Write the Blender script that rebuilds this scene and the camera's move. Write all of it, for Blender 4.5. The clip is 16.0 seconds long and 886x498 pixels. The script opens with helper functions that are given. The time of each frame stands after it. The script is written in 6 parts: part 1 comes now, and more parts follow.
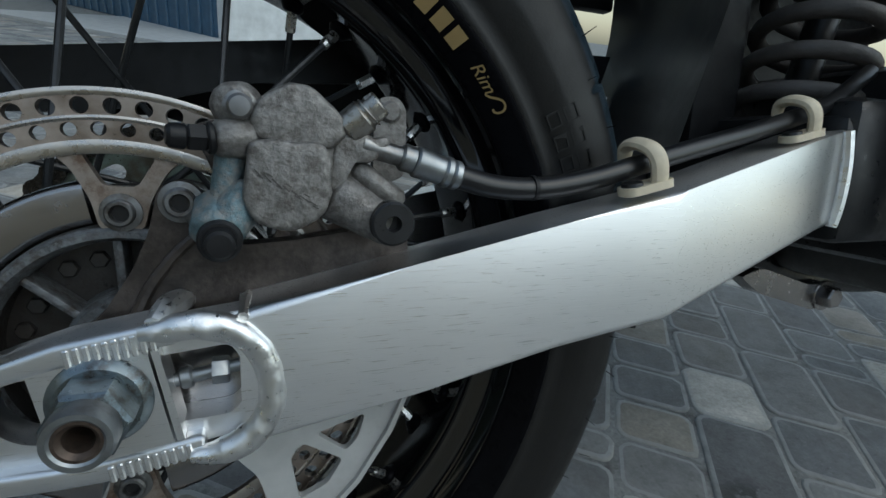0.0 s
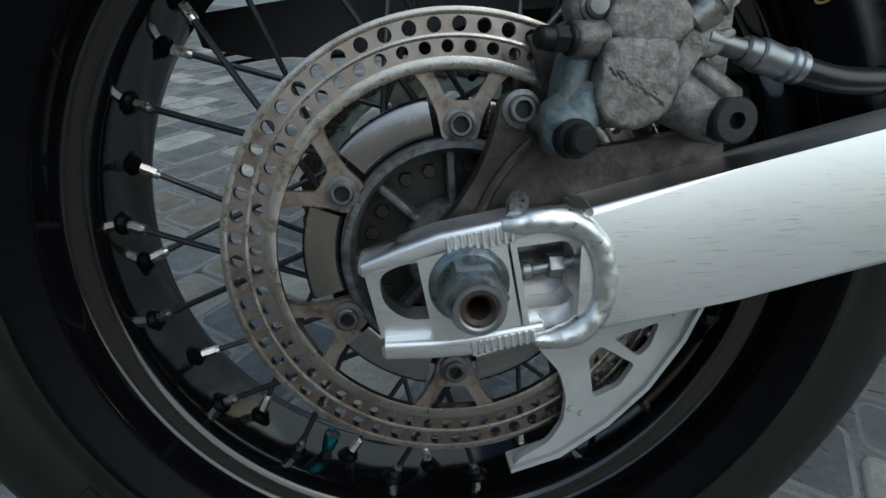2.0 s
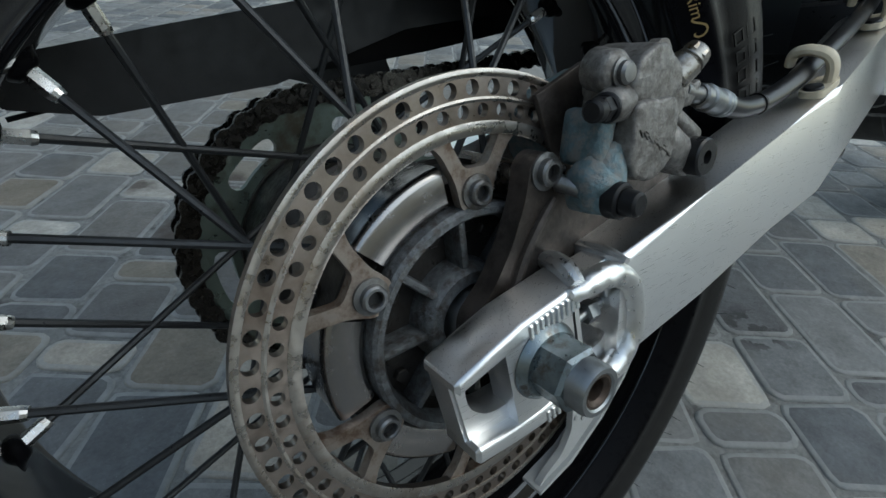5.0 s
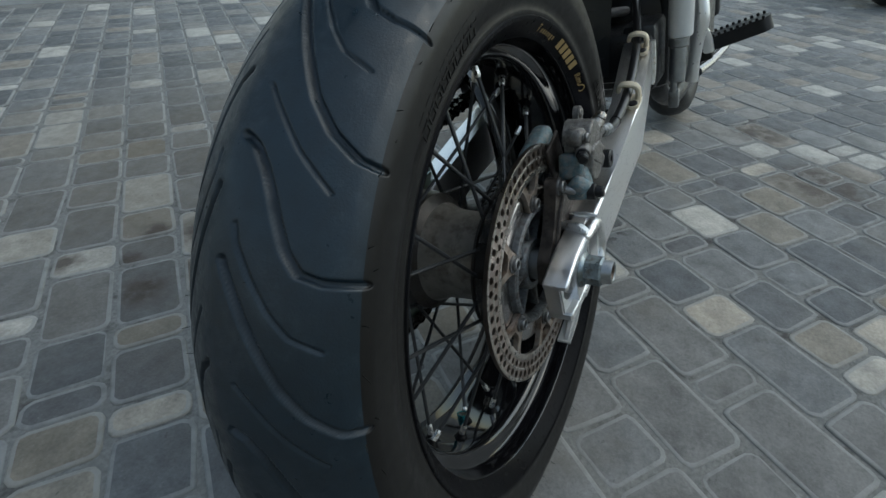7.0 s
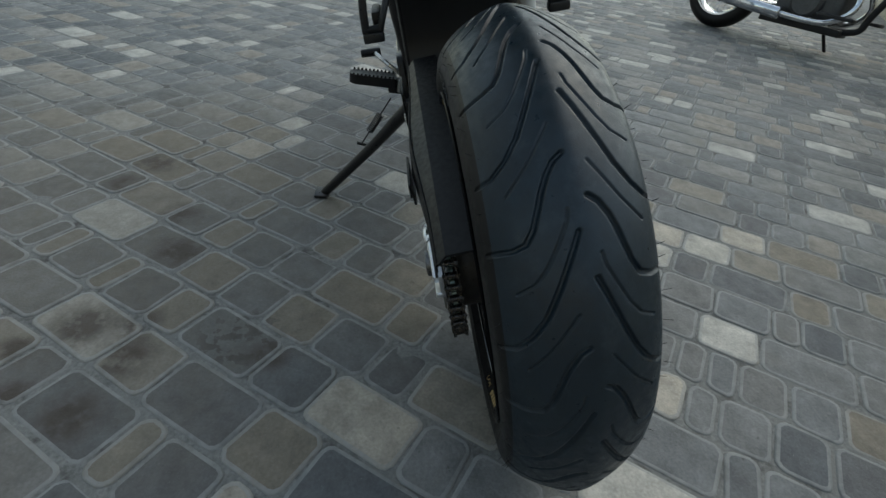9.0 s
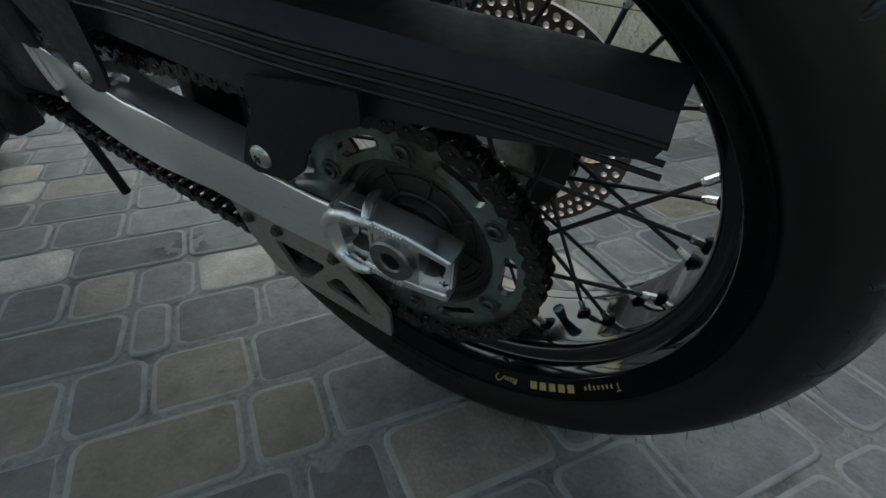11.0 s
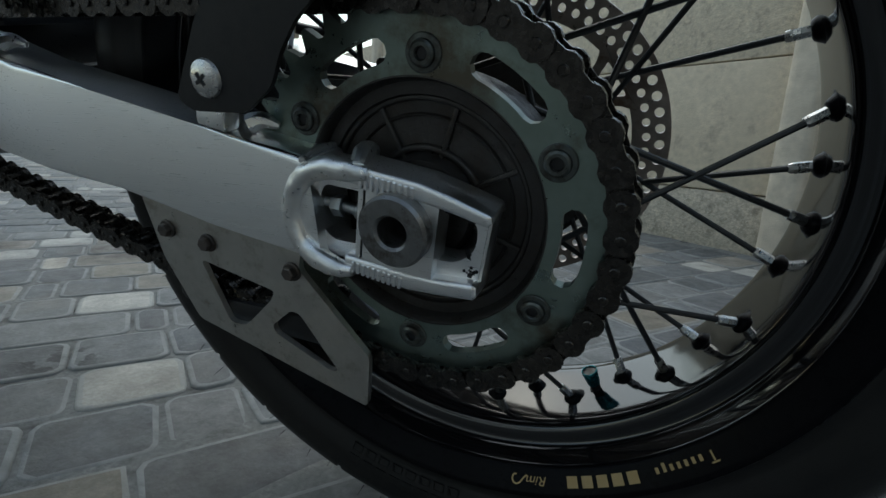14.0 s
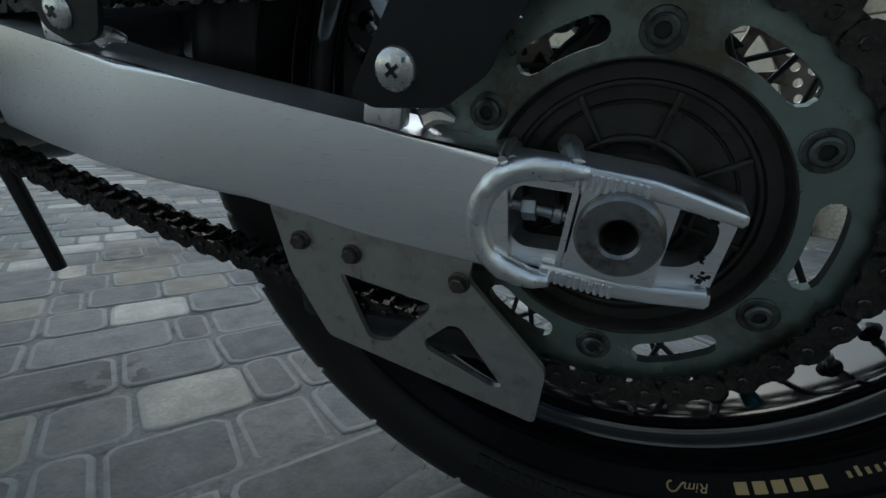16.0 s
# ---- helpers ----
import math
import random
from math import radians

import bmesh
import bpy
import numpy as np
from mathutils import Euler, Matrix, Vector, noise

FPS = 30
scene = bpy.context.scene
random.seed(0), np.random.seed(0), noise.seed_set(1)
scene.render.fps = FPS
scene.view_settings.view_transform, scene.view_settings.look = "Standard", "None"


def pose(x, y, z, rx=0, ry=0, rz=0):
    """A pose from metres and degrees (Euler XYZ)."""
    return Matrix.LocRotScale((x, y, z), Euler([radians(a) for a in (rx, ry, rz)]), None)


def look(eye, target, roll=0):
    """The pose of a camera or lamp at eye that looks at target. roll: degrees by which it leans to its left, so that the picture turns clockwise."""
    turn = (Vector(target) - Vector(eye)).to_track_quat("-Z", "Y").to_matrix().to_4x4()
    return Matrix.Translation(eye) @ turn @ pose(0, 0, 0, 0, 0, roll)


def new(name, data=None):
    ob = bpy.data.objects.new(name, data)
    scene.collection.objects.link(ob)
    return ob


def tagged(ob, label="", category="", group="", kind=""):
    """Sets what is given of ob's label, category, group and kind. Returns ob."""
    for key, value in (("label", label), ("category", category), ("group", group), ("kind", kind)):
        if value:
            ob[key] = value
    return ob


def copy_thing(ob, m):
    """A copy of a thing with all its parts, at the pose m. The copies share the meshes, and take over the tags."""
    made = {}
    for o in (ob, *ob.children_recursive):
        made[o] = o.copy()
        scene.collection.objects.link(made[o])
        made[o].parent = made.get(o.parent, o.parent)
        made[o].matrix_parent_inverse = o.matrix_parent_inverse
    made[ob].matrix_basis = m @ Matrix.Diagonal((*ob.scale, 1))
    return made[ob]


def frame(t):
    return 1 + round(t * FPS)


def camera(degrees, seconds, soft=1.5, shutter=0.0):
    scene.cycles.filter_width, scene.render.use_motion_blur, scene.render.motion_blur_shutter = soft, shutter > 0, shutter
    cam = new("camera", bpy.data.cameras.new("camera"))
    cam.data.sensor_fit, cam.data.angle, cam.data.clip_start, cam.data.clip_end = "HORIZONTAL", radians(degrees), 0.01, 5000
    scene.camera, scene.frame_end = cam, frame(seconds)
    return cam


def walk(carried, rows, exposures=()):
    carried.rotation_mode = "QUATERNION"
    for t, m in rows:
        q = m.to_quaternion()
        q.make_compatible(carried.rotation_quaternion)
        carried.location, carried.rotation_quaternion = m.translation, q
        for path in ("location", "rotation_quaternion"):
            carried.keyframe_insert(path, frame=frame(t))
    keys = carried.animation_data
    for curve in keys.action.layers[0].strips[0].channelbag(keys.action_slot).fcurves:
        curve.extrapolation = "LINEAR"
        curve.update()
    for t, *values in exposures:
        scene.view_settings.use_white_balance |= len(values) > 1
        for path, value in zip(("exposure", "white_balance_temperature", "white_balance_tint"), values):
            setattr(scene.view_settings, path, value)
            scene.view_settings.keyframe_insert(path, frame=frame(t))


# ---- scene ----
cam = camera(83.37, 16.0)
PATH = [
    (0.0, pose(0.0582, -0.2982, 0.4944, 65.440, -7.237, -19.186)),
    (0.5, pose(0.0219, -0.2943, 0.4793, 63.367, -4.252, -12.761)),
    (1.0, pose(0.0011, -0.2990, 0.4729, 61.498, -2.025, -8.783)),
    (1.5, pose(-0.0194, -0.3040, 0.4724, 60.286, -0.736, -6.274)),
    (2.0, pose(-0.0292, -0.2999, 0.4707, 59.713, -0.187, -5.422)),
    (2.5, pose(-0.0334, -0.2899, 0.4818, 59.609, -0.163, -5.463)),
    (3.0, pose(-0.0633, -0.2624, 0.4815, 58.886, 0.279, -9.422)),
    (3.5, pose(-0.0989, -0.2305, 0.4665, 58.444, -0.746, -16.497)),
    (4.0, pose(-0.1179, -0.2139, 0.4588, 57.684, -1.898, -22.738)),
    (4.5, pose(-0.1152, -0.2092, 0.4704, 56.709, -2.729, -29.264)),
    (4.7, pose(-0.1197, -0.2114, 0.4833, 56.389, -3.326, -31.908)),
    (6.8, pose(-0.3565, -0.1851, 0.6332, 53.298, -1.141, -58.672)),
    (7.0, pose(-0.3981, -0.1801, 0.6499, 53.185, -1.052, -60.743)),
    (7.5, pose(-0.5539, -0.1541, 0.7229, 53.373, -1.609, -66.784)),
    (8.0, pose(-0.6212, -0.0706, 0.7565, 53.463, -2.138, -73.042)),
    (8.5, pose(-0.6294, 0.0772, 0.7452, 53.961, -3.891, -82.753)),
    (9.0, pose(-0.5702, 0.2025, 0.7261, 54.174, -5.836, -95.448)),
    (9.5, pose(-0.4499, 0.3210, 0.7091, 53.685, -5.065, -110.926)),
    (10.0, pose(-0.3558, 0.4104, 0.7029, 53.471, -3.282, -126.636)),
    (10.2, pose(-0.3152, 0.4143, 0.6739, 53.305, -2.169, -132.345)),
    (12.3, pose(-0.1053, 0.2747, 0.2988, 70.225, -1.176, -161.895)),
    (12.5, pose(-0.1036, 0.2745, 0.3011, 73.425, -1.631, -161.671)),
    (13.0, pose(-0.1023, 0.3048, 0.3155, 77.300, -3.527, -159.322)),
    (13.5, pose(-0.1030, 0.3203, 0.3208, 77.685, -3.556, -157.350)),
    (14.0, pose(-0.1150, 0.3359, 0.3302, 77.750, -3.315, -156.620)),
    (14.5, pose(-0.1286, 0.3390, 0.3317, 77.547, -3.112, -156.529)),
    (15.0, pose(-0.1053, 0.3439, 0.3605, 76.400, -2.248, -157.930)),
    (15.5, pose(-0.0535, 0.3463, 0.3464, 76.194, -1.709, -158.989)),
    (16.0, pose(-0.0047, 0.3472, 0.3309, 76.027, -0.955, -158.726)),
]
EXPOSURE = [(t, s, k, 0) for t, s, k in ((0.0, 0.10, 6050), (2.5, 0.10, 6120), (4.5, 0.27, 6180), (7.0, 0.25, 6280), (8.5, 0.19, 6500), (10.0, 0.16, 6720), (12.5, 0.10, 6270), (14.0, 0.08, 6220), (16.0, 0.03, 6060))]
walk(cam, PATH, EXPOSURE)

# ---- light ----
world = bpy.data.worlds.new("sky")
scene.world = world
world.use_nodes = True
wt = world.node_tree
sky = wt.nodes.new("ShaderNodeTexSky")
sky.sky_type, sky.sun_disc = "NISHITA", False
SUN_EL, SUN_AZ = radians(50), radians(138)
sky.sun_elevation, sky.sun_rotation = SUN_EL, SUN_AZ
sky.dust_density, sky.ozone_density, sky.air_density = 1.6, 1.0, 1.5
wt.nodes["Background"].inputs["Strength"].default_value = 0.15
haze = wt.nodes.new("ShaderNodeHueSaturation")
haze.inputs["Saturation"].default_value = 0.7
wt.links.new(sky.outputs[0], haze.inputs["Color"])
wt.links.new(haze.outputs[0], wt.nodes["Background"].inputs[0])
sun_data = bpy.data.lights.new("sun", "SUN")
sun_data.energy, sun_data.angle, sun_data.color = 0.42, radians(75), (1.0, 0.99, 0.98)
sun = new("sun", sun_data)
sun.matrix_world = look((math.sin(SUN_AZ) * 10, math.cos(SUN_AZ) * 10, math.tan(SUN_EL) * 10), (0, 0, 0))


# ---- materials ----
def mat(name, color, rough=0.5, metal=0.0, var=0.2, scale=40.0, bump=0.0, bump_scale=300.0, coat=0.0, dirt=None, dirt_amount=0.0, dirt_scale=15.0, per_object=0.0, stretch=None, rough_var=0.15, brushed=0.0, spec=0.5, axis="X"):
    m = bpy.data.materials.new(name)
    m.use_nodes = True
    t = m.node_tree
    n, l = t.nodes, t.links
    b = n["Principled BSDF"]
    co = n.new("ShaderNodeTexCoord").outputs["Object"]
    if stretch:
        mp = n.new("ShaderNodeMapping")
        mp.inputs["Scale"].default_value = stretch
        l.new(co, mp.inputs[0])
        co = mp.outputs[0]

    def noise_tex(s, detail=6.0, r=0.6):
        q = n.new("ShaderNodeTexNoise")
        q.inputs["Scale"].default_value, q.inputs["Detail"].default_value, q.inputs["Roughness"].default_value = s, detail, r
        l.new(co, q.inputs["Vector"])
        return q.outputs[0]

    def mix(fac, a, c):
        q = n.new("ShaderNodeMix")
        q.data_type = "RGBA"
        for sock, v in ((q.inputs["Factor"], fac), (q.inputs["A"], a), (q.inputs["B"], c)):
            if isinstance(v, bpy.types.NodeSocket):
                l.new(v, sock)
            else:
                sock.default_value = v
        return q.outputs["Result"]

    def ramp(v, lo, hi, a=0.0, c=1.0):
        q = n.new("ShaderNodeMapRange")
        q.inputs["From Min"].default_value, q.inputs["From Max"].default_value = lo, hi
        q.inputs["To Min"].default_value, q.inputs["To Max"].default_value = a, c
        l.new(v, q.inputs["Value"])
        return q.outputs[0]

    lo = [max(0.0, c * (1 - var)) for c in color] + [1]
    hi = [min(1.0, c * (1 + var)) for c in color] + [1]
    fine, broad = noise_tex(scale), noise_tex(scale / 7, 3.0)
    col = mix(ramp(fine, 0.3, 0.7), lo, hi)
    col = mix(ramp(broad, 0.35, 0.65, 0, 0.6), col, [c * (1 - var * 0.6) for c in color] + [1])
    if dirt:
        d = noise_tex(dirt_scale, 8.0, 0.7)
        col = mix(ramp(d, 0.62 - dirt_amount * 0.3, 0.72 - dirt_amount * 0.2), col, list(dirt) + [1])
    if per_object:
        oi = n.new("ShaderNodeObjectInfo").outputs["Random"]
        hs = n.new("ShaderNodeHueSaturation")
        l.new(col, hs.inputs["Color"])
        l.new(ramp(oi, 0, 1, 1 - per_object, 1 + per_object), hs.inputs["Value"])
        col = hs.outputs[0]
    l.new(col, b.inputs["Base Color"])
    l.new(ramp(noise_tex(scale * 1.7), 0.3, 0.7, max(0.02, rough - rough_var), min(1.0, rough + rough_var)), b.inputs["Roughness"])
    b.inputs["Metallic"].default_value = metal
    b.inputs["Coat Weight"].default_value = coat
    b.inputs["Specular IOR Level"].default_value = spec
    if brushed:
        tn = n.new("ShaderNodeTangent")
        tn.direction_type, tn.axis = "RADIAL", axis
        l.new(tn.outputs[0], b.inputs["Tangent"])
        b.inputs["Anisotropic"].default_value = brushed
    if bump:
        bp = n.new("ShaderNodeBump")
        bp.inputs["Strength"].default_value = 1.0
        bp.inputs["Distance"].default_value = bump
        l.new(noise_tex(bump_scale, 4.0), bp.inputs["Height"])
        l.new(bp.outputs[0], b.inputs["Normal"])
    return m


RUBBER = mat("side wall rubber", (0.009, 0.0085, 0.008), 0.44, var=0.25, scale=60, bump=0.00012, bump_scale=700, rough_var=0.08, spec=0.34)
# The sky's blue sheen on the tread is put into its base colour.
TREAD = mat("sky-tinted tread rubber", (0.008, 0.019, 0.029), 0.41, var=0.3, scale=60, bump=0.00018, bump_scale=700, dirt=(0.022, 0.033, 0.043), dirt_amount=0.2, dirt_scale=30, spec=0.50)
RIM = mat("black rim paint", (0.004, 0.004, 0.005), 0.08, var=0.3, scale=80, rough_var=0.025, spec=0.85)
# Same black as RIM, gloss cut to hold down its reflections.
RIM_LIP = mat("low-gloss rim black", (0.004, 0.004, 0.005), 0.30, var=0.3, scale=80, rough_var=0.06, spec=0.06)
SHEET = mat("dull aluminium sheet", (0.5, 0.485, 0.45), 0.42, metal=0.95, var=0.08, scale=90, dirt=(0.34, 0.31, 0.27), dirt_amount=0.3, dirt_scale=60)
SPOKE = mat("black spoke", (0.03, 0.032, 0.035), 0.4, metal=0.3, scale=200)
NIPPLE = mat("nickel nipple", (0.62, 0.61, 0.59), 0.3, metal=1.0, var=0.08, scale=200)
ALU = mat("brushed aluminium", (0.85, 0.85, 0.85), 0.32, metal=1.0, var=0.035, scale=1500, stretch=(0.02, 1, 1), rough_var=0.065, bump=0.0000012, bump_scale=1500, brushed=0.72)
WELD = mat("weld aluminium", (0.84, 0.84, 0.83), 0.36, metal=1.0, var=0.08, scale=150, bump=0.0004, bump_scale=140)
DISC = mat("worn brake disc steel", (0.365, 0.312, 0.276), 0.40, metal=1.0, scale=90, dirt=(0.24, 0.19, 0.158), dirt_amount=0.45, brushed=0.6, axis="Y")
BAND = mat("polished disc band", (0.48, 0.448, 0.412), 0.32, metal=1.0, var=0.1, scale=120, dirt=(0.32, 0.27, 0.225), dirt_amount=0.4, dirt_scale=25, brushed=0.75, axis="Y")
CARRIER = mat("disc carrier", (0.36, 0.31, 0.27), 0.5, metal=0.8, scale=120, dirt=(0.16, 0.11, 0.08), dirt_amount=0.5, dirt_scale=60)
HUBM = mat("hub casting", (0.045, 0.042, 0.040), 0.40, metal=0.5, scale=90, dirt=(0.030, 0.025, 0.021), dirt_amount=0.5, dirt_scale=60, bump=0.0004, bump_scale=300)
BARREL = mat("dusty hub barrel", (0.24, 0.225, 0.205), 0.5, metal=0.5, scale=60, dirt=(0.12, 0.105, 0.09), dirt_amount=0.45, dirt_scale=40)
HUBS = mat("satin hub flange", (0.36, 0.343, 0.335), 0.24, metal=1.0, var=0.1, scale=60, rough_var=0.06)
CAST = mat("corroded caliper casting", (0.222, 0.212, 0.200), 0.50, metal=0.5, var=0.42, scale=260, dirt=(0.115, 0.105, 0.096), dirt_amount=0.5, dirt_scale=190, bump=0.0005, bump_scale=520)
ZINC = mat("yellowed zinc plate", (0.46, 0.435, 0.395), 0.34, metal=1.0, var=0.2, scale=120, dirt=(0.20, 0.17, 0.14), dirt_amount=0.4, dirt_scale=120)
MARKC = mat("grime in cast letters", (0.07, 0.064, 0.058), 0.7, var=0.3, scale=200)
MUDP = mat("satin black guard plastic", (0.012, 0.013, 0.015), 0.33, var=0.2, scale=50, rough_var=0.05, spec=0.6)
BOLTD = mat("oily bolt steel", (0.105, 0.115, 0.108), 0.42, metal=0.8, var=0.3, scale=150, dirt=(0.045, 0.040, 0.034), dirt_amount=0.5, dirt_scale=120)
TEALC = mat("teal anodised cap", (0.03, 0.22, 0.26), 0.28, metal=0.9, var=0.2, scale=120)
EDGE_GLINT = mat("buffed aluminium edge highlight", (0.90, 0.88, 0.84), 0.16, metal=1.0, var=0.03, scale=200, rough_var=0.03)
STEEL = mat("zinc steel", (0.33, 0.345, 0.355), 0.42, metal=1.0, scale=100, dirt=(0.17, 0.15, 0.135), dirt_amount=0.35)
NUT = mat("blue tarnished steel", (0.24, 0.28, 0.30), 0.36, metal=1.0, var=0.3, scale=120, dirt=(0.13, 0.12, 0.11), dirt_amount=0.4, dirt_scale=110)
HEADM = mat("dull axle steel", (0.22, 0.22, 0.22), 0.42, metal=0.9, scale=120, dirt=(0.10, 0.09, 0.08), dirt_amount=0.4, dirt_scale=80)
BLACKP = mat("black plastic", (0.009, 0.009, 0.010), 0.46, scale=80, bump=0.00006, bump_scale=600, spec=0.3)
GLOSSP = mat("glossy black plastic", (0.010, 0.010, 0.011), 0.30, scale=80, rough_var=0.02, spec=0.5)
BLACKM = mat("black painted metal", (0.014, 0.014, 0.015), 0.38, scale=90, bump=0.0001, spec=0.4)
CHAINM = mat("oily chain steel", (0.06, 0.055, 0.05), 0.26, metal=0.9, scale=150, var=0.4)
SPROCK = mat("sprocket steel", (0.225, 0.275, 0.245), 0.38, metal=0.9, var=0.15, scale=60, dirt=(0.115, 0.105, 0.080), dirt_amount=0.35, dirt_scale=16, brushed=0.35, axis="Y")
BRACKET = mat("rusty bracket casting", (0.075, 0.062, 0.054), 0.48, metal=0.5, scale=90, dirt=(0.035, 0.029, 0.025), dirt_amount=0.6, dirt_scale=70, bump=0.0004, bump_scale=300)
RUST = mat("brown axle end", (0.095, 0.07, 0.055), 0.5, metal=0.6, scale=150, dirt=(0.05, 0.037, 0.03), dirt_amount=0.5, dirt_scale=150)
BLUEC = mat("blue oxidised casting", (0.125, 0.185, 0.208), 0.58, metal=0.45, var=0.45, scale=200, dirt=(0.23, 0.232, 0.225), dirt_amount=0.55, dirt_scale=170, bump=0.0009, bump_scale=420)
OXIDE = mat("oxidised hub edge", (0.150, 0.158, 0.165), 0.5, metal=0.5, var=0.4, scale=220, dirt=(0.07, 0.062, 0.056), dirt_amount=0.5, dirt_scale=170, bump=0.0009, bump_scale=420)
BLUEP = mat("blue painted sheet", (0.045, 0.1, 0.17), 0.5, scale=8)
WHITEW = mat("white render", (0.6, 0.62, 0.63), 0.8, scale=6)
CHROME = mat("chrome", (0.75, 0.76, 0.78), 0.1, metal=1.0, scale=50, rough_var=0.05)
ENGINE = mat("engine casting", (0.09, 0.09, 0.09), 0.5, metal=0.5, scale=50, bump=0.0006)
POLISH = mat("polished alloy", (0.8, 0.8, 0.79), 0.32, metal=0.65, var=0.05, scale=90, rough_var=0.06)
CREAM = mat("cream plastic", (0.62, 0.54, 0.4), 0.5, scale=100)
WHITEP = mat("white disc guard plastic", (0.39, 0.395, 0.39), 0.45, var=0.1, scale=60, dirt=(0.3, 0.29, 0.27), dirt_amount=0.25)
WHITET = mat("white plastic tube", (0.72, 0.72, 0.70), 0.4, var=0.06, scale=60)
GOLD = mat("gold lettering", (0.42, 0.29, 0.12), 0.5, var=0.15)
TONES = {"d": ((0.098, 0.104, 0.111), (0.118, 0.122, 0.126), (0.106, 0.107, 0.110)), "g": ((0.150, 0.155, 0.157), (0.172, 0.174, 0.172), (0.160, 0.158, 0.152)), "b": ((0.205, 0.182, 0.145), (0.225, 0.203, 0.168), (0.188, 0.164, 0.128)), "p": ((0.42, 0.395, 0.345), (0.46, 0.44, 0.395), (0.40, 0.36, 0.30))}


def stone_mat(name, island, edge, tone=""):
    """Concrete paver: each stone one of a few greys and beiges, with grain, stains and paler worn edges."""
    m = bpy.data.materials.new(name)
    m.use_nodes = True
    n, l = m.node_tree.nodes, m.node_tree.links
    b = n["Principled BSDF"]
    pos = n.new("ShaderNodeNewGeometry").outputs["Position"]
    rnd = n.new("ShaderNodeNewGeometry").outputs["Random Per Island"] if island else n.new("ShaderNodeObjectInfo").outputs["Random"]
    cr = n.new("ShaderNodeValToRGB")
    cr.color_ramp.interpolation = "CONSTANT"
    greys = [(0.0, (0.100, 0.105, 0.108)), (0.14, (0.185, 0.185, 0.176)), (0.28, (0.132, 0.138, 0.141)), (0.42, (0.224, 0.216, 0.200)), (0.54, (0.155, 0.160, 0.162)), (0.66, (0.235, 0.212, 0.180)), (0.77, (0.118, 0.122, 0.125)), (0.84, (0.195, 0.197, 0.193)), (0.91, (0.40, 0.385, 0.35))]
    if tone:
        greys = list(zip((0.0, 0.35, 0.7), TONES[tone]))
    while len(cr.color_ramp.elements) < len(greys):
        cr.color_ramp.elements.new(0.5)
    for e, (p, c) in zip(cr.color_ramp.elements, greys):
        e.position, e.color = p, (*c, 1)
    l.new(rnd, cr.inputs[0])

    def tex(scale, detail=6.0, rough=0.6):
        q = n.new("ShaderNodeTexNoise")
        q.inputs["Scale"].default_value, q.inputs["Detail"].default_value, q.inputs["Roughness"].default_value = scale, detail, rough
        l.new(pos, q.inputs["Vector"])
        return q.outputs[0]

    def rng(v, a, c, lo, hi):
        q = n.new("ShaderNodeMapRange")
        for k, x in zip(("From Min", "From Max", "To Min", "To Max"), (a, c, lo, hi)):
            q.inputs[k].default_value = x
        l.new(v, q.inputs["Value"])
        return q.outputs[0]

    def mul(col, v):
        q = n.new("ShaderNodeMix")
        q.data_type, q.blend_type = "RGBA", "MULTIPLY"
        q.inputs["Factor"].default_value = 1.0
        l.new(col, q.inputs["A"])
        l.new(v, q.inputs["B"])
        return q.outputs["Result"]

    def blend(fac, a, colour):
        q = n.new("ShaderNodeMix")
        q.data_type = "RGBA"
        l.new(fac, q.inputs["Factor"])
        l.new(a, q.inputs["A"])
        q.inputs["B"].default_value = (*colour, 1)
        return q.outputs["Result"]

    col = mul(cr.outputs[0], rng(tex(17, 6, 0.65), 0.3, 0.7, 0.66, 1.28))
    col = mul(col, rng(tex(170, 4), 0.3, 0.7, 0.82, 1.15))
    col = blend(rng(tex(9, 7, 0.7), 0.60, 0.70, 0.0, 0.5), col, (0.05, 0.048, 0.045))
    col = blend(rng(tex(3.1, 4), 0.55, 0.75, 0.0, 0.45), col, (0.17, 0.15, 0.115))
    col = blend(rng(tex(55, 3), 0.68, 0.74, 0.0, 0.55), col, (0.05, 0.048, 0.045))
    col = blend(rng(tex(420, 3), 0.66, 0.74, 0.0, 0.5), col, (0.33, 0.33, 0.31))
    # tar smeared over two stones
    for x, y, r in ((0.125, 0.455, 0.105), (0.62, -0.05, 0.07)):
        near = n.new("ShaderNodeVectorMath")
        near.operation = "DISTANCE"
        l.new(pos, near.inputs[0])
        near.inputs[1].default_value = (x, y, 0)
        smear = n.new("ShaderNodeMath")
        smear.operation = "MULTIPLY"
        l.new(rng(near.outputs["Value"], r * 0.5, r, 0.85, 0.0), smear.inputs[0])
        l.new(rng(tex(34, 4, 0.55), 0.50, 0.545, 0.0, 1.0), smear.inputs[1])
        col = blend(smear.outputs[0], col, (0.028, 0.027, 0.026))
    # Stones turn browner and a little darker around one spot.
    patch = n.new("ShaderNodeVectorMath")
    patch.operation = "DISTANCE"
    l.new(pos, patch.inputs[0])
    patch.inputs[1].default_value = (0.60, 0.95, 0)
    brown_reach = n.new("ShaderNodeMath")
    brown_reach.operation = "ADD"
    l.new(patch.outputs["Value"], brown_reach.inputs[0])
    l.new(rng(tex(2.2, 6), 0.3, 0.7, -0.25, 0.25), brown_reach.inputs[1])
    brown_mask = n.new("ShaderNodeMath")
    brown_mask.operation = "MULTIPLY"
    l.new(rng(brown_reach.outputs[0], 0.5, 1.1, 0.65, 0.0), brown_mask.inputs[0])
